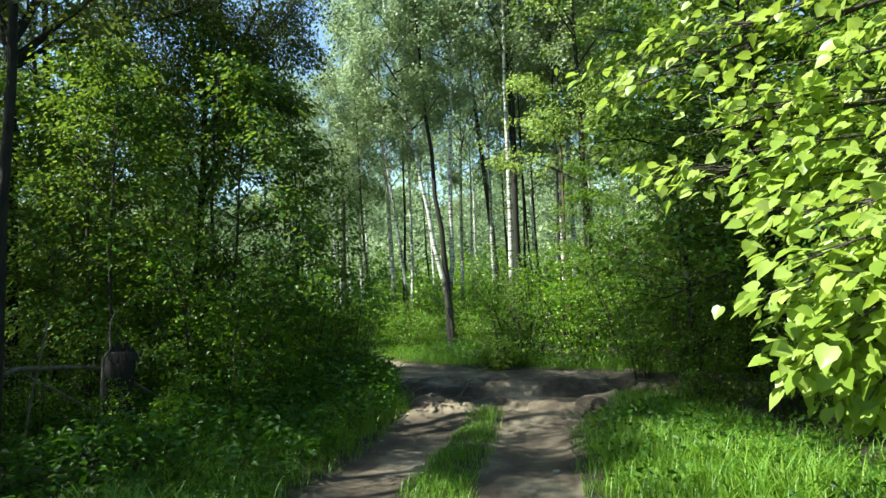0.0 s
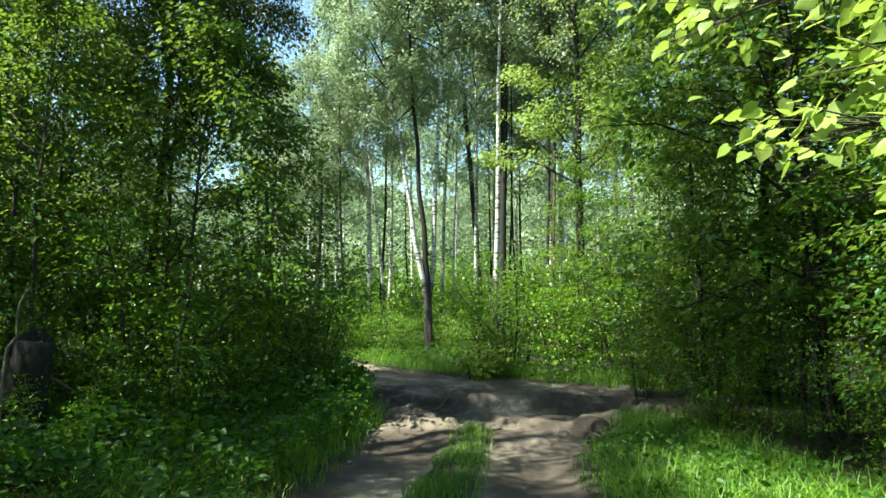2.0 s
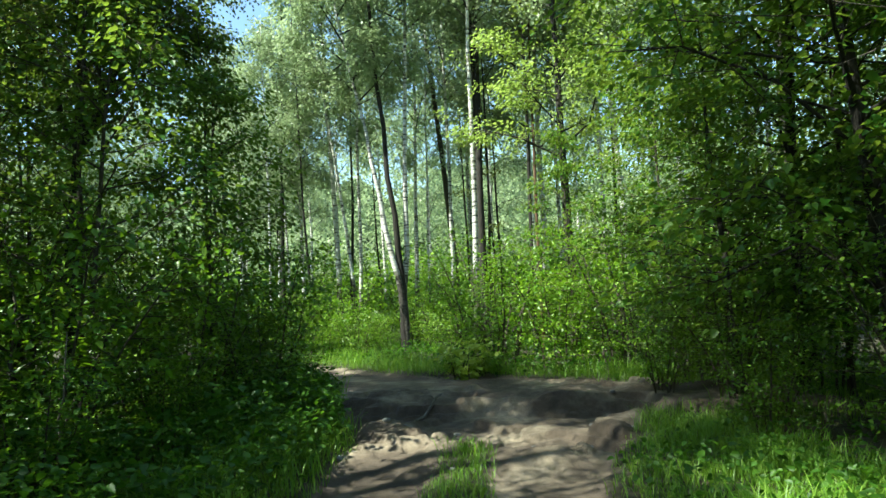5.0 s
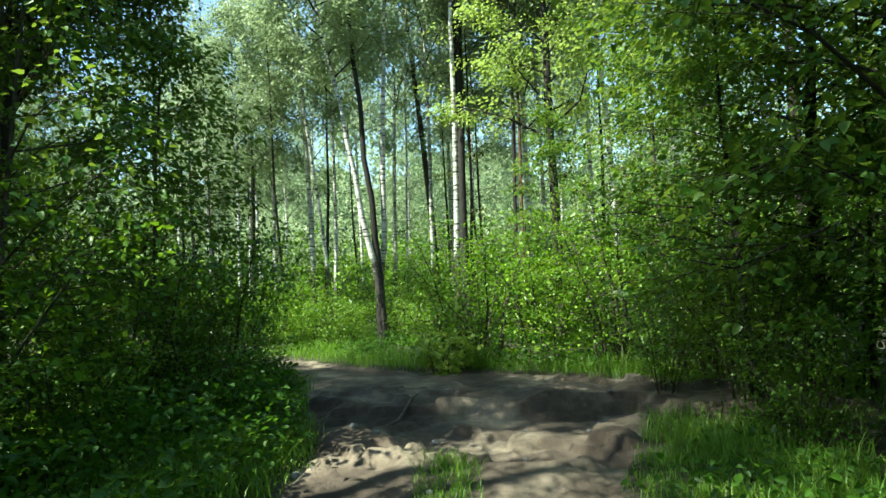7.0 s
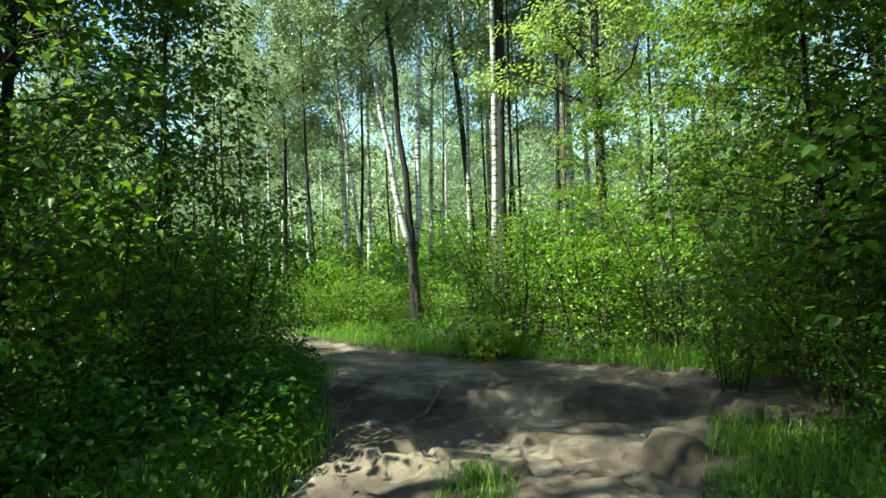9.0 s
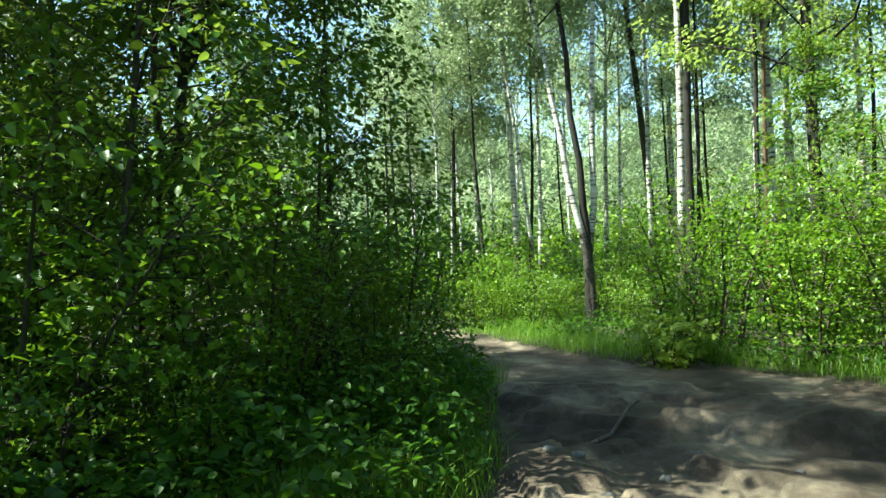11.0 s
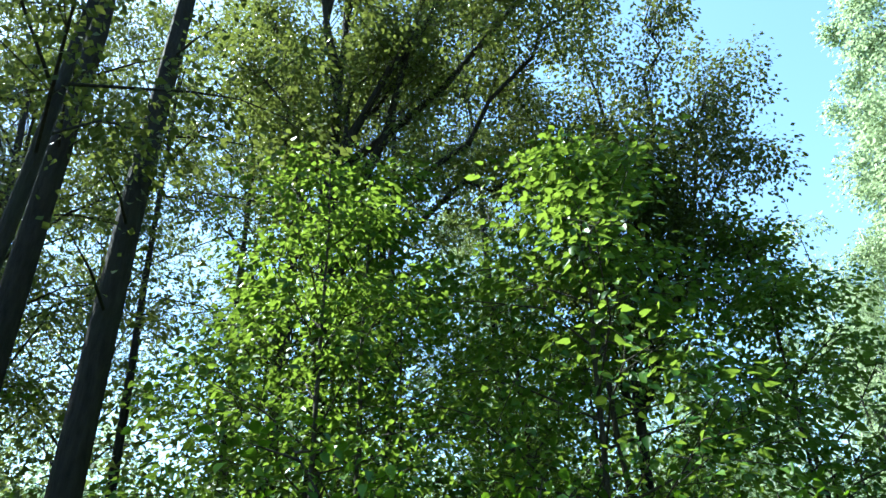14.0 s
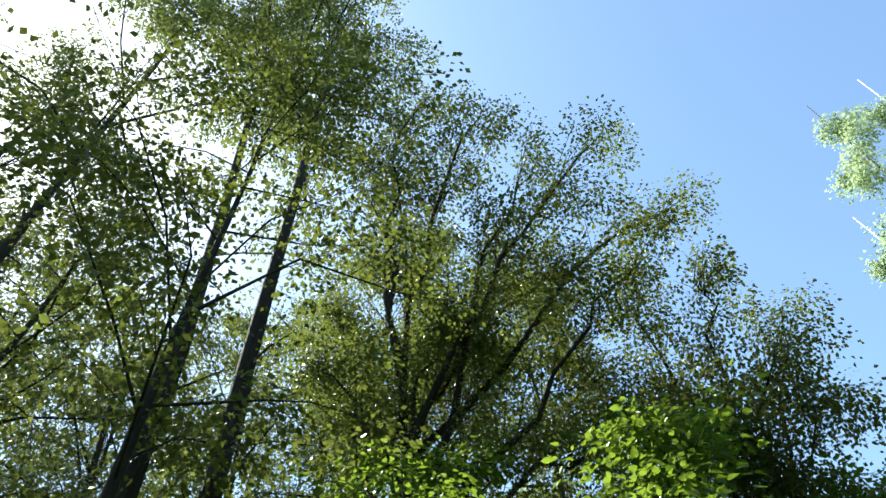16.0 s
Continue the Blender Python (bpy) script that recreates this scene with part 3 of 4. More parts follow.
# thin crowded stems standing between the birches
thin = [make_tree("thin_birch", place(x, y), label, "tree", "thin trees in the wood", 14, 0.065, lean, 0.5, 1.2, 12, 5, 16, 0.14, "sliver", LEAF_BIRCH, bark, 0.7, 0.3, 0.6, 6)
        for x, y, lean, label, bark in ((-2.9, 26.6, (-0.5, 0.2), "thin dark-stemmed tree crowded among the birches", BARK_DARK), (1.2, 29.4, (0.5, 0.1), "thin white-stemmed birch crowded in the wood", BARK_BIRCH))]
for i, (x, y, k) in enumerate(((-5.2, 27.5, 0), (-6.1, 28.6, 0), (-3.9, 28.4, 1), (-1.9, 30.6, 0), (2.7, 28.6, 0), (3.6, 27.2, 0), (3.1, 30.2, 1), (5.2, 27.6, 0), (5.7, 26.4, 1), (-7.2, 30.8, 0), (-0.6, 31.5, 0), (4.4, 31.2, 0), (2.9, 24.9, 0), (7.4, 26.0, 0), (-8.4, 32.0, 0), (-5.0, 33.6, 0))):
    copy_thing(thin[k], place(x, y, (i * 71) % 360, 0.85 + 0.07 * (i * 3 % 5)))

# broad maples leaning over the verge; last two copies unseen, added to shade the bank
tall = make_tree("maple_tree", place(5.1, 9.9), "broad maple with dense dark foliage overhanging the verge", "tree", "broad maples", 10.5, 0.11, (-0.5, 0.2), 0.12, 2.5, 48, 13, 23, 0.10, "oval", LEAF_MAPLE, BARK_DARK, 0.15, 0.3, 0.25)
for x, y, turn, size in ((5.5, 12.6, 130, 0.95), (7.4, 9.0, 60, 1.05), (7.6, 12.2, 200, 1.1), (6.2, 6.6, 250, 0.95), (4.3, 11.9, 300, 0.52), (-4.7, 2.4, 90, 0.55), (-5.4, 0.4, 10, 0.8)):
    copy_thing(tall, place(x, y, turn, size))
make_tree("aspen_tree", place(4.3, 20.2), "aspen with bright sunlit yellow-green foliage", "tree", "", 16, 0.14, (-0.2, 0.1), 0.30, 2.5, 36, 11, 50, 0.092, "oval", LEAF_ASPEN_SUNLIT, BARK_DARK, 0.3, 0.32, 0.5)

# understorey: young maples and hazels
maples = [make_tree("young_maple", place(x, y), "slender young maple with broad bright green leaves", "tree", "young maples", h, r, lean, 0.14, wide, 26, 8, 25, 0.082, "oval", LEAF_MAPLE, BARK_TWIG, 0.2, 0.26, 0.45, 6, 0.05)
          for x, y, h, r, lean, wide in ((-5.2, 9.85, 6.6, 0.045, (0.05, 0.1), 1.15), (-4.3, 12.6, 7.2, 0.05, (0.4, -0.3), 1.5), (-3.4, 10.6, 6.0, 0.04, (0.2, 0.4), 1.3))]
hazels = [make_shrub("hazel_shrub", place(x, y), "many-stemmed hazel shrub in fresh leaf", "shrub", "hazel shrubs", h, st, so, lc, 0.076, "oval", LEAF_HAZEL, 0.16)
          for x, y, h, st, so, lc in ((2.2, 18.9, 4.0, 8, 1.6, 3100), (-3.4, 9.6, 3.2, 7, 1.3, 2700), (4.9, 14.2, 4.6, 9, 1.7, 3000))]
hazels.append(make_shrub("hazel_shrub", place(0.4, 27.8), "many-stemmed hazel shrub in fresh leaf", "shrub", "hazel shrubs", 3.4, 7, 1.6, 2600, 0.12, "sliver", LEAF_HAZEL, 0.1, 0.3))
MAPLE_AT = [(-2.7, 12.9, 2, 0.85), (-13.6, 12.2, 1, 1.3), (-10.3, 13.4, 0, 1.25), (-14.2, 7.4, 1, 1.3), (-4.5, 9.1, 1, 0.75), (-5.8, 14.4, 0, 1.1), (-7.6, 17.5, 1, 1.1), (-9.0, 15.5, 2, 1.2), (-6.9, 9.7, 2, 0.95), (-3.0, 14.2, 0), (-6.5, 11.2, 1), (-6.8, 14.0, 0), (-8.0, 2.4, 2), (5.6, 9.6, 1), (4.6, 7.0, 0), (6.0, 12.2, 2), (5.4, 16.6, 1), (3.9, 18.6, 0), (7.5, 8.0, 2), (7.0, 18.0, 2), (6.2, 5.0, 0), (-7.8, 20.5, 1), (-10.0, 18.2, 0), (-10.2, 4.6, 1), (-11.4, 12.8, 2), (9.0, 14.5, 1), (-9.5, 23.5, 0)]
# The seven big shrubs around the start are unseen, added to cut skylight.
HAZEL_AT = [(-2.0, 13.1, 1, 0.8), (-1.9, 11.9, 0, 0.5), (-1.7, 25.2, 3, 0.95), (-3.0, 24.9, 0, 0.72), (-1.3, 23.4, 1, 0.6), (-0.9, 24.8, 0, 0.55), (-3.5, 25.9, 1, 0.85), (-2.3, 24.0, 1, 0.6), (0.95, 25.4, 0, 0.6), (1.25, 22.6, 1, 0.55), (-0.45, 23.4, 1, 0.3), (-3.4, 7.5, 1, 0.38), (-4.9, 8.3, 0, 0.36), (-2.9, 8.7, 1, 0.45), (-5.5, 8.9, 2, 0.42), (-4.0, 9.4, 0, 0.5), (-2.5, 10.2, 1, 0.5), (-6, -5, 3, 1.5), (3.5, -5.5, 3, 1.6), (6.5, -3, 3, 1.6), (-3, -7, 3, 1.6), (0.5, -9, 3, 1.6), (-8, -2, 3, 1.5), (7.5, 2.5, 3, 1.5), (-13.5, 6.5, 3, 1.4), (-14.5, 9.5, 3, 1.5), (-13.0, 12.5, 3, 1.4), (-16.0, 11.5, 3, 1.6), (-17.5, 7.0, 3, 1.5), (-11.5, 7.6, 3, 1.3), (-10.6, 10.6, 3, 1.3), (-9.4, 8.6, 3, 1.2),
            (1.9, 20.8, 0, 0.9), (3.3, 17.4, 1, 1.0), (5.2, 18.5, 0, 0.95), (-2.2, 26.4, 3, 0.62), (-0.9, 26.0, 3, 0.55), (-3.4, 28.2, 3, 0.7), (-5.6, 25.6, 3, 0.7),
            (-2.6, 11.4, 1, 0.85), (-2.6, 13.6, 0, 0.75), (-3.9, 15.2, 2, 0.8), (-5.6, 18.0, 1, 0.95), (-4.6, 11.0, 2, 0.8), (-7.0, 12.6, 2, 0.9),
            (5.8, 12.4, 1, 0.9), (4.1, 11.7, 0, 0.55), (3.75, 10.3, 1, 0.5), (4.5, 8.8, 2, 0.6), (4.9, 13.6, 2, 0.75), (4.4, 7.4, 1, 0.5), (3.5, 12.6, 1, 0.45), (6.4, 14.8, 0, 1.1), (6.9, 10.6, 2, 1.0), (4.4, 16.2, 2, 0.85), (7.4, 17.0, 1, 1.2),
            (-6.4, 22.4, 0, 0.8), (-8.6, 26.0, 3, 1.0), (2.6, 26.0, 3, 0.9), (4.4, 22.8, 3, 1.0), (-8.8, 10.2, 1, 1.0), (-8.6, 14.8, 0, 0.9), (-4.6, 30.5, 3, 0.9), (-7.0, 30.0, 3, 0.9), (1.0, 30.5, 3, 0.9), (5.5, 28.0, 3, 1.1), (9.0, 24.0, 3, 1.3), (-10.6, 29.0, 3, 1.1), (-12, 22, 3, 1.3), (-14, 17, 3, 1.4), (-11.5, 18.5, 3, 1.2), (-4.5, 34, 3, 1.5), (-1.0, 34.5, 3, 1.4), (2.0, 35, 3, 1.6), (5.5, 33, 3, 1.5), (8.0, 31.5, 3, 1.5), (-7.8, 36, 3, 1.5), (3.4, 29.4, 3, 1.1), (-1.2, 30.2, 3, 1.0)]
# The lightened linden leaf colour gives this sapling its sunlit look.
make_shrub("linden_sapling", place(1.2, 17.6), "small sapling at the road edge, its leaves lightened as if sunlit", "sapling", "", 1.05, 7, 0.5, 520, 0.11, "heart", LEAF_LINDEN_SUNLIT, 0.05, 0.09)
copy_thing(hazels[1], place(1.95, 17.3, 80, 0.2))
make_tree("alder_tree", place(-4.5, 6.7), "slender alder with a high leafy crown over the bank", "tree", "dark-barked trees", 11.5, 0.07, (0.5, 0.3), 0.38, 2.0, 26, 9, 46, 0.070, "small", LEAF_ALDER, BARK_DARK, 0.3, 0.28, 0.5, 7, 0.05)
for kinds, spots in ((maples, MAPLE_AT), (hazels, HAZEL_AT)):
    for i, (x, y, k, *size) in enumerate(spots):
        copy_thing(kinds[k], place(x, y, (i * 83 + 40) % 360, size[0] if size else 0.8 + 0.06 * (i * 5 % 7)))


# ---- linden bough reaching over the track ----
def linden():
    rng = np.random.default_rng(5)
    t = empty("linden_tree", place(3.7, 3.6), "linden tree with large sunlit heart-shaped leaves over the verge", "tree")
    o = np.array((3.7, 3.6, ground_z(3.7, 3.6) - 0.03))
    line = trunk_line(7.0, (0.3, 0.2), 0.05)
    tubes("trunk", [(line, 0.10 * np.linspace(1, 0.2, 9))], 9, BARK_DARK, t)
    tube, twig, pos, aim = [], [], [], []
    boughs = [  # root height on the trunk, tip, thickness of the leafy mass
        (2.4, (1.52, 4.30, 2.20), 0.22), (2.2, (1.62, 4.20, 1.90), 0.2), (2.7, (1.62, 4.35, 2.50), 0.22), (2.7, (1.9, 4.2, 2.6), 0.24), (2.3, (2.0, 4.1, 2.1), 0.22), (2.4, (1.78, 4.0, 2.3), 0.2), (2.2, (1.85, 3.7, 1.9), 0.2),
        (2.0, (1.32, 2.95, 1.45), 0.12), (1.8, (1.42, 2.90, 1.15), 0.12), (2.1, (1.55, 3.0, 1.6), 0.14), (1.9, (1.6, 2.9, 1.3), 0.14), (1.7, (1.7, 3.0, 1.0), 0.14), (2.1, (1.78, 3.1, 1.5), 0.15), (2.3, (1.8, 3.3, 1.8), 0.18),
        (3.6, (1.35, 5.75, 3.15), 0.30), (3.8, (1.95, 5.35, 3.35), 0.32), (3.6, (2.5, 4.9, 3.25), 0.30), (3.2, (2.3, 3.9, 2.75), 0.3), (2.9, (2.1, 3.2, 2.2), 0.25), (4.6, (2.4, 3.2, 4.4), 0.5), (5.2, (4.4, 5.0, 5.3), 0.6), (4.4, (5.0, 3.0, 4.4), 0.6)]
    for z, tip, mass in boughs:
        root = along(line, z / 7.0)
        tip = np.array(tip) - o
        bend = (root + tip) / 2 + (0, 0, 0.22)
        k = np.linspace(0, 1, 7)[:, None]
        b = (1 - k) ** 2 * root + 2 * k * (1 - k) * bend + k * k * tip
        tube.append((b, np.linspace(0.022, 0.003, 7)))
        for s in range(14 if tip[2] > 1.6 else 34):
            f = rng.uniform(0.3, 1.0) ** 0.7
            c = along(b, f) + rng.normal(0, 1, 3) * np.array((mass, mass, mass * 0.7)) * 0.62
            back = along(b, max(f - 0.12, 0))
            twig.append((np.array([back, (back + c) / 2, c]), [0.006, 0.004, 0.002]))
            kk = 7
            off = rng.normal(0, 1, (kk, 3)) * (0.09, 0.09, 0.06)
            pos.append(c + off)
            a = unit(off + (tip - root) * 0.08)
            a[:, 2] -= 0.55
            aim.append(a)
    for bough in tube:
        tubes("bough", [bough], 6, BARK_TWIG, t)
    tagged(tubes("twig_work", twig, 4, BARK_TWIG, t), kind="stuff")
    leaves("foliage", np.concatenate(pos), np.concatenate(aim), 0.088, "heart", LEAF_LINDEN_SUNLIT, t, flat=0.4, tilt=0.6)


linden()


# ---- grass and undergrowth ----
def scatter(k, x0, x1, y0, y1, keep):
    p = np.stack([rng.uniform(x0, x1, k), rng.uniform(y0, y1, k)], 1)
    return p[keep(p[:, 0], p[:, 1]) > rng.uniform(0, 1, k)]


def grass_blades(name, p, height, mat, label):
    k = len(p)
    z = ground_height(p[:, 0], p[:, 1])
    h = height * rng.uniform(0.35, 1.2, k) * (1 - 0.25 * soft(p[:, 1], 6.2, 8.0) * (p[:, 0] > 0.8) * (p[:, 1] < 14)) * (0.75 + 0.45 * np.sin(2.6 * p[:, 0] + 1.9 * np.sin(2.2 * p[:, 1])) * np.sin(3.1 * p[:, 1] + 1.0))
    ang = rng.uniform(0, 2 * math.pi, k)
    out = np.stack([np.cos(ang), np.sin(ang), np.zeros(k)], 1)
    side = np.stack([-np.sin(ang), np.cos(ang), np.zeros(k)], 1)
    w = (0.003 + 0.009 * h)[:, None]
    bend = (h * rng.uniform(0.2, 1.1, k))[:, None]
    base = np.concatenate([p, z[:, None] - 0.01], 1)
    up = np.array((0, 0, 1.0))
    mid = base + up * (h * 0.6)[:, None] + out * bend * 0.35
    tip = base + up * (h * 0.92)[:, None] + out * bend
    v = np.stack([base - side * w, base + side * w, mid + side * w * 0.8, mid - side * w * 0.8, tip], 1).reshape(-1, 3)
    i = (np.arange(k) * 5)[:, None]
    loops = (i + np.array([0, 1, 2, 3, 3, 2, 4])[None, :]).reshape(-1)
    me = bpy.data.meshes.new(name)
    me.vertices.add(k * 5)
    me.vertices.foreach_set("co", v.reshape(-1))
    me.loops.add(k * 7)
    me.loops.foreach_set("vertex_index", loops.astype(np.int32))
    me.polygons.add(k * 2)
    me.polygons.foreach_set("loop_start", ((np.arange(k) * 7)[:, None] + np.array([0, 4])[None, :]).reshape(-1).astype(np.int32))
    me.materials.append(mat)
    me.update(calc_edges=True)
    me.validate()
    return tagged(new(name, me), label, "grass", kind="stuff")


def verge_grass(x, y):
    d = dirt_amount(x, y)
    right = soft(x - edge_right(y) + 0.12 * np.sin(7 * y + 3 * x), -0.1, 0.5) * (1 - soft(x, 2.9, 4.2)) * (1 - 0.1 * soft(y, 6.5, 8.0))
    left = soft(edge_left(y) - x, -0.1, 0.2) * (1 - soft(edge_left(y) - x, 1.0, 2.2)) * 0.5
    return (1 - d) * np.maximum(right, left)


grass_blades("grass", scatter(125000, -3.5, 4.6, 0.5, 12.8, verge_grass), 0.32, GRASS, "lush green grass on the verges of the track")
grass_blades("track_grass", scatter(26000, -1.2, 0.9, 1.0, 10.3, lambda x, y: (1 - dirt_amount(x, y)) * (x > edge_left(y)) * (x < edge_right(y))), 0.15, GRASS, "short grass strip between the wheel ruts")
grass_blades("far_grass", scatter(60000, -6, 7.5, 10.5, 24, lambda x, y: (1 - dirt_amount(x, y)) * (1 - soft(strip(x, y, CROSS_ROAD), 2.2, 3.4))), 0.42, GRASS, "grass along the edges of the dirt road")


def herbs(name, k, x0, x1, y0, y1, keep, height, leaf, label, shape="oval"):
    p = scatter(k, x0, x1, y0, y1, keep)
    lump = 0.55 + 0.45 * np.sin(p[:, 0] * 2.3 + 1.7 * np.sin(p[:, 1] * 1.9)) * np.sin(p[:, 1] * 2.7 + 0.5)
    z = ground_height(p[:, 0], p[:, 1]) + height * (0.35 + 0.65 * lump) * rng.uniform(0.05, 1, len(p)) ** 0.7
    pos = np.concatenate([p, z[:, None]], 1)
    ang = rng.uniform(0, 2 * math.pi, len(p))
    aim = np.stack([np.cos(ang), np.sin(ang), np.full(len(p), -0.2)], 1)
    ob = leaves(name, pos, aim, leaf, shape, LEAF_HERB)
    return tagged(ob, label, "undergrowth", kind="stuff")


def bank_left(x, y):
    return (1 - dirt_amount(x, y)) * soft(edge_left(y) - x, 0.0, 0.3) * (1 - 0.6 * soft(edge_left(y) - x, 3.0, 5.0)) * (strip(x, y, CROSS_ROAD) > 1.2)


herbs("undergrowth", 42000, -7.5, -0.4, 6.0, 17.5, bank_left, 0.8, 0.072, "dense dark nettles and herbs covering the bank")
herbs("ground_herbs", 16000, -8, -1.2, -1, 6.5, bank_left, 0.28, 0.075, "low broad-leaved herbs beside the track")
herbs("thicket_herbs", 8000, 2.0, 9, 3, 17, lambda x, y: (1 - dirt_amount(x, y)) * soft(x - edge_right(y), 0.3, 1.4) * (strip(x, y, CROSS_ROAD) > 1.3), 0.26, 0.075, "low herbs under the thicket")
herbs("verge_herbs", 2600, 1.0, 4.2, 3.0, 9.5, verge_grass, 0.36, 0.062, "broad-leaved weeds among the verge grass")
herbs("road_herbs", 22000, -8, 8, 15, 27, lambda x, y: (1 - dirt_amount(x, y)) * (strip(x, y, CROSS_ROAD) > 1.7), 0.5, 0.09, "leafy herbs and seedlings beyond the dirt road", "small")


# distant woods all round
def far_woods():
    k = 130000
    ang = rng.uniform(0.75, math.pi + 0.2, k)
    ang = np.round(ang * 26) / 26 + rng.normal(0, 0.014, k)
    rad = 44 + 18 * rng.uniform(0, 1, k) + 3 * np.sin(ang * 31)
    top = 16 + 2.5 * np.sin(ang * 17) + 1.5 * np.sin(ang * 41)
    top = top * np.where((ang > 1.70) & (ang < 1.97), 0.6, 1.0)
    z = top * rng.uniform(0, 1, k) ** 1.2
    pos = np.stack([rad * np.cos(ang), 12 + rad * np.sin(ang), z], 1)
    aim = rng.normal(0, 1, (k, 3)) - (0, 0, 0.5)
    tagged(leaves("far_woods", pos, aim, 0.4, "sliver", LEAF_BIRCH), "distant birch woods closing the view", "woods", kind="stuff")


far_woods()


def horizon_woods():
    """The closed mass of the wood, far off on all sides."""
    m, n, l, p, out = material("far_foliage")
    tc = n.new("ShaderNodeTexCoord")
    f = noise_tex(n, l, 1.3, 8, tc.outputs["Object"], 0.75)
    l.new(ramp(n, l, f, [(0.3, (0.02, 0.035, 0.012)), (0.55, (0.07, 0.11, 0.035)), (0.75, (0.16, 0.22, 0.07))]), p.inputs["Base Color"])
    p.inputs["Roughness"].default_value = 1.0
    bump(n, l, f, p, 1.0, 0.8)
    k = 360
    verts, faces = [], []
    for i in range(k):
        a = 2 * math.pi * i / k
        top = 16.0 + 1.8 * math.sin(a * 19) + 1.2 * math.sin(a * 47 + 1) + rng.uniform(-0.8, 0.8)
        for r, z in ((68, -1.0), (68 + rng.uniform(-1, 1), top * 0.6), (70, top), (76, top * 0.7), (76, -1.0)):
            verts.append((r * math.cos(a), 12 + r * math.sin(a), z))
    for i in range(k):
        j = (i + 1) % k
        for c in range(4):
            faces.append((i * 5 + c, i * 5 + c + 1, j * 5 + c + 1, j * 5 + c))
    tagged(mesh_object("backdrop", verts, faces, m), "dark mass of distant forest", "forest", kind="structure")


horizon_woods()

for i in range(44):
    ang = -0.2 + 3.6 * (i + 0.5) / 44
    rad = 25 + 13 * ((i * 0.618) % 1.0)
    x, y = rad * math.cos(ang), 9 + rad * math.sin(ang)
    if strip(x, y, CROSS_ROAD) > 2.4 and not (-4 < x < 3 and y < 32):
        copy_thing(hazels[3], place(x, y, i * 77 % 360, 1.2 + 0.9 * ((i * 0.37) % 1.0)))


def side_thicket():
    k = 120000
    x = np.where(rng.uniform(0, 1, k) < 0.78, rng.uniform(-30, -11.5, k), rng.uniform(10, 26, k))
    y = rng.uniform(-8, 32, k)
    clump = 0.5 + 0.5 * np.sin(x * 1.1 + 2 * np.sin(y * 0.7)) * np.sin(y * 1.2 + 0.6 * x)
    z = (1.0 + 13.0 * clump) * rng.uniform(0, 1, k) ** 0.9
    pos = np.stack([x, y, z], 1)[strip(x, y, CROSS_ROAD) > 1.8]
    aim = rng.normal(0, 1, (len(pos), 3)) - (0, 0, 0.4)
    tagged(leaves("side_thicket", pos, aim, 0.18, "sliver", LEAF_ALDER), "sunlit leafy thicket deeper in the wood", "thicket", kind="stuff")


side_thicket()


# ---- dead wood, roots and stones ----
def stump():
    m = place(-3.9, 8.0)
    t = empty("broken_stump", m, "broken rotten tree stump, dark, with a jagged top", "stump")
    line = np.array([(-0.14, 0, -0.05), (-0.06, 0, 0.18), (0, 0, 0.5), (0.04, 0.02, 0.95), (0.08, 0.02, 1.25)])
    tubes("stump_body", [(line, [0.30, 0.22, 0.19, 0.18, 0.17])], 14, WOOD_ROT, t, rough=0.05)
    for i, (rise, wide) in enumerate(((0.34, 0.06), (0.22, 0.07), (0.07, 0.05), (0.05, 0.06), (0.10, 0.05), (0.04, 0.06), (0.15, 0.06), (0.27, 0.05))):
        a = i * 0.785 + 2.4
        b = np.array((0.08 + 0.115 * math.cos(a), 0.02 + 0.115 * math.sin(a), 1.14))
        tubes("splinter", [(np.array([b, b + (0.006, 0, 0.05 + rise * 0.25), b + (0.015, 0.01, 0.07 + rise * 0.55)]), [wide * 1.3, wide, 0.01])], 5, WOOD_ROT, t, rough=0.12)


stump()


def fallen(name, a, b, r, mat, label):
    a = np.array((*a, ground_z(*a) + r * 0.6 + 0.05))
    b = np.array((*b, ground_z(*b) + r * 0.6 + 0.12))
    line = wander(np.linspace(a, b, 7), 0.03)
    ob = tubes(name, [(line, np.linspace(r, r * 0.45, 7))], 7, mat, rough=0.06)
    return tagged(ob, label, "dead branch", "fallen branches")


for a, b, r in (((-7.6, 7.6), (-5.2, 8.8), 0.05), ((-6.6, 7.2), (-4.4, 8.9), 0.035), ((-7.4, 8.6), (-5.6, 7.6), 0.04), ((-4.6, 6.9), (-3.2, 7.6), 0.04), ((-2.9, 4.4), (-2.1, 5.2), 0.03), ((-5.8, 9.4), (-4.2, 8.4), 0.03)):
    fallen("fallen_branch", a, b, r, WOOD_DEAD, "bleached fallen branch lying in the undergrowth")


def stick(pts, r, label):
    line = np.array([(x, y, ground_z(x, y) + h) for x, y, h in pts])
    k = np.linspace(0, 1, 9)
    line = wander(along(line, k), 0.015)
    tagged(tubes("dead_stick", [(line, np.linspace(r, r * 0.4, 9))], 6, WOOD_DEAD, rough=0.06), label, "dead branch", "fallen branches")


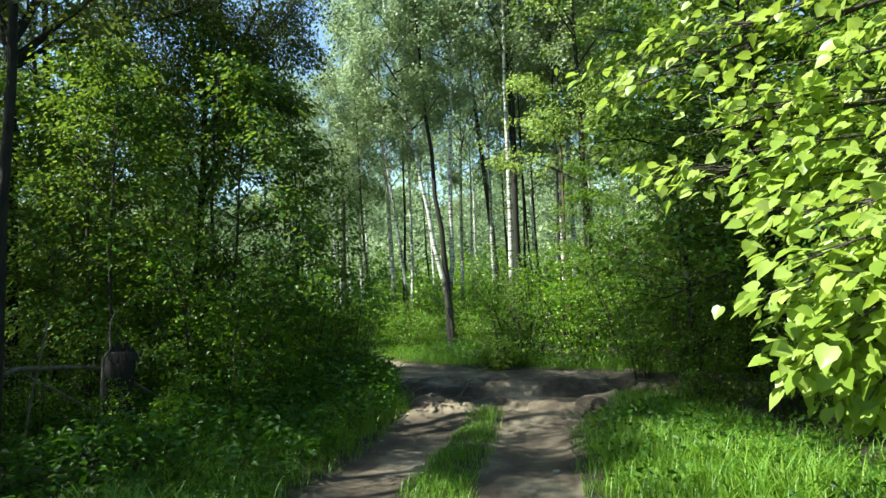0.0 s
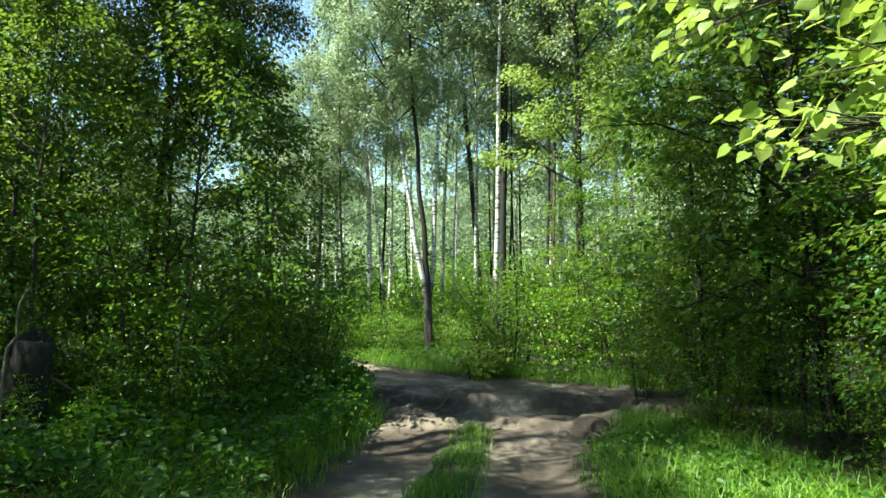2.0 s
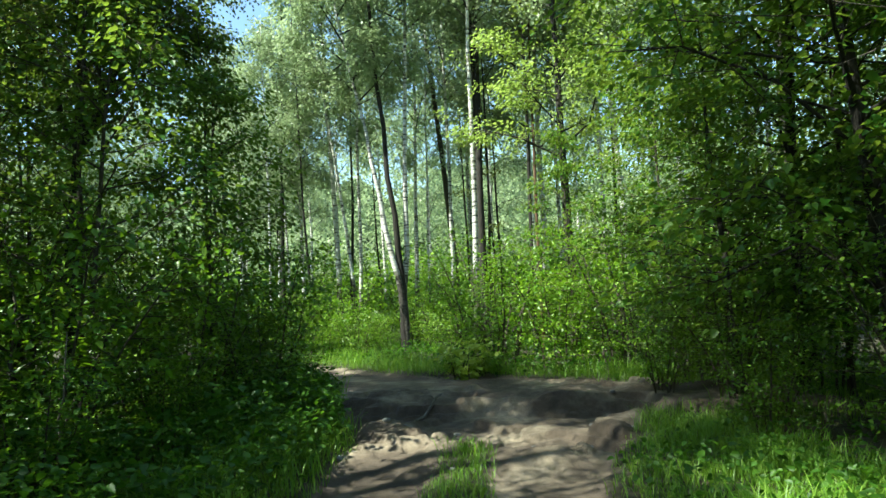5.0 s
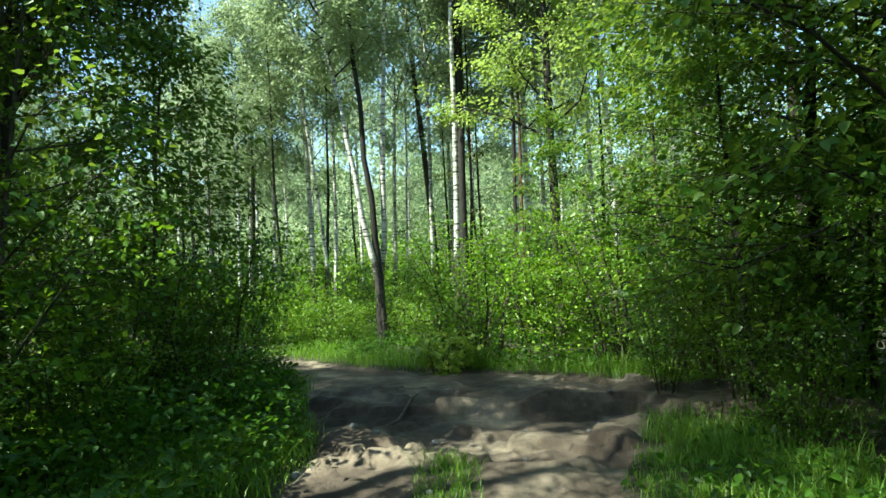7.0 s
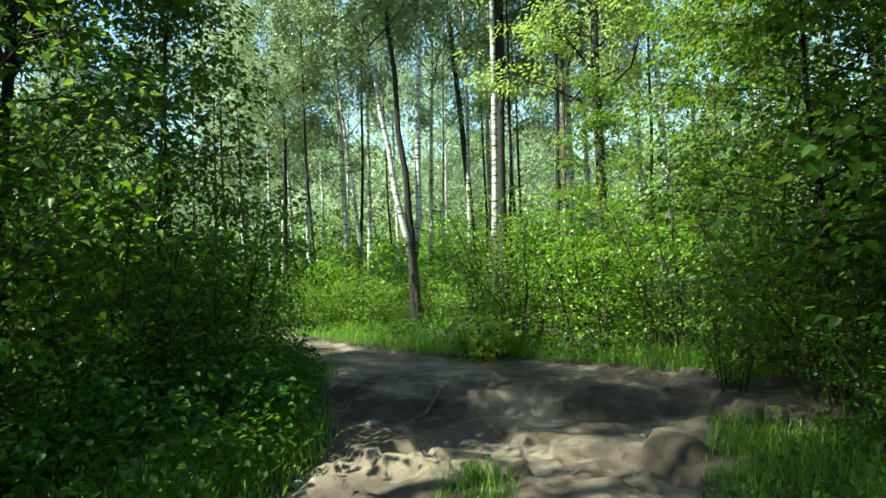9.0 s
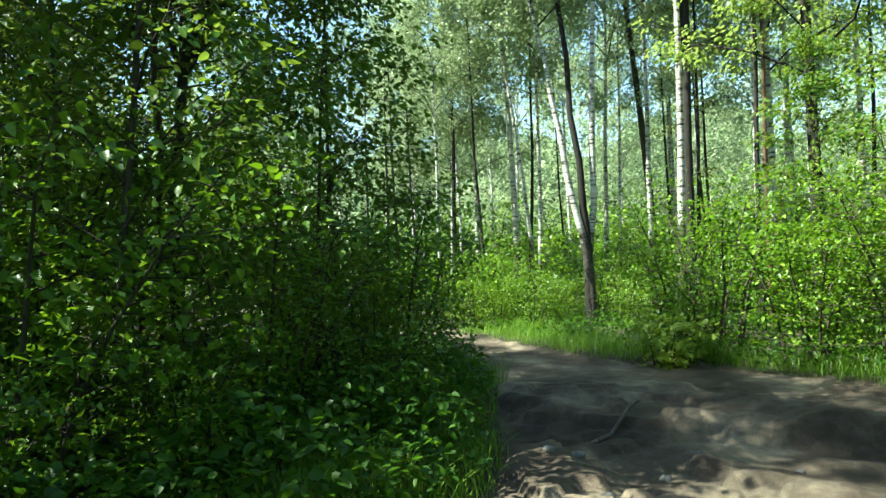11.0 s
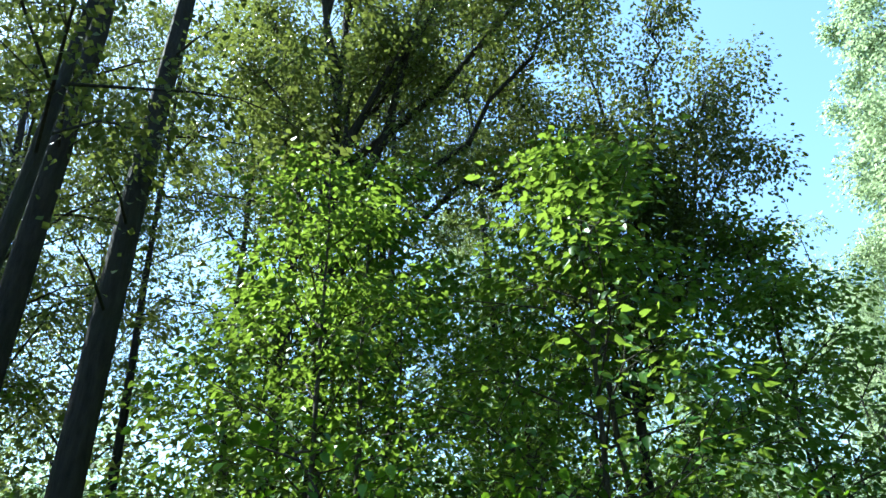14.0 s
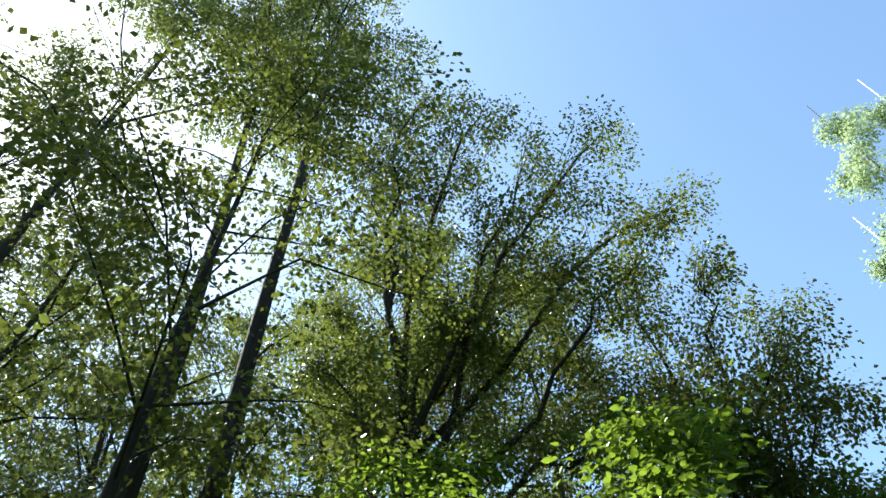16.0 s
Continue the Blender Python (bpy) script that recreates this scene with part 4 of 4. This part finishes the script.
stick([(-6.3, 6.2, 0.0), (-4.9, 7.5, 1.12), (-4.2, 8.4, 1.02), (-3.3, 9.6, 0.0)], 0.04, "arched dead branch fallen over the broken stump")
stick([(-6.0, 7.0, 0.0), (-5.1, 7.7, 1.25), (-4.6, 7.8, 0.9), (-3.6, 8.0, 0.3)], 0.025, "pale dead branch hung up beside the stump")
stick([(-4.78, 7.6, 0.0), (-4.64, 7.93, 1.5), (-4.68, 8.11, 1.8)], 0.018, "thin dead stick leaning in the thicket")
stick([(-2.85, 8.85, 0.0), (-2.77, 8.93, 1.35)], 0.012, "thin dead stick standing in the thicket")
stick([(-3.78, 7.3, 0.0), (-3.7, 7.4, 1.2), (-3.6, 7.45, 1.72)], 0.02, "thin dead stem standing by the stump")
stick([(-4.5, 7.25, 0.05), (-3.5, 6.9, 0.05)], 0.07, "short bleached log lying on the forest floor")


def root_in_earth(pts, r):
    line = np.array([(x, y, ground_z(x, y) + h) for x, y, h in pts])
    ob = tubes("tree_root", [(line, np.linspace(r, r * 0.4, len(line)))], 7, WOOD_DEAD, rough=0.08)
    tagged(ob, "gnarled root lying bare across the trodden earth", "root", "bare roots")


root_in_earth([(-0.55, 12.45, 0.0), (-0.25, 12.55, 0.03), (0.0, 12.75, 0.04), (0.2, 12.9, 0.05), (0.38, 13.1, 0.10), (0.48, 13.2, 0.17)], 0.035)


def stone(x, y, r):
    bm = bmesh.new()
    bmesh.ops.create_icosphere(bm, subdivisions=2, radius=r)
    for v in bm.verts:
        v.co *= 1 + 0.25 * noise.noise(v.co * (2.0 / r) + Vector((x, y, 0)))
        v.co.z *= 0.6
    me = bpy.data.meshes.new("stone")
    bm.to_mesh(me)
    bm.free()
    me.materials.append(STONE)
    me.shade_smooth()
    ob = new("stone", me)
    ob.matrix_basis = pose(x, y, ground_z(x, y) + r * 0.2, 0, 0, x * 90)
    tagged(ob, "small grey stone half sunk in the earth", "stone", "stones in the track")


STONE = bark_material("field_stone", (0.10, 0.10, 0.095), (0.27, 0.26, 0.24), (0.14, 0.14, 0.10), 16)
for x, y, r in ((0.35, 11.2, 0.08), (0.55, 11.7, 0.05), (-0.3, 11.4, 0.05), (2.5, 11.0, 0.06), (1.0, 6.8, 0.04), (2.6, 12.4, 0.05), (-0.9, 8.8, 0.04), (0.1, 10.6, 0.05), (-0.75, 10.2, 0.05), (-0.62, 10.28, 0.035), (0.9, 12.3, 0.05), (1.6, 12.1, 0.04), (1.3, 10.7, 0.03), (2.2, 11.6, 0.035), (-0.1, 12.0, 0.06), (0.75, 13.4, 0.04), (1.9, 10.6, 0.03), (0.3, 9.4, 0.03), (2.9, 12.9, 0.04)):
    stone(x, y, r)
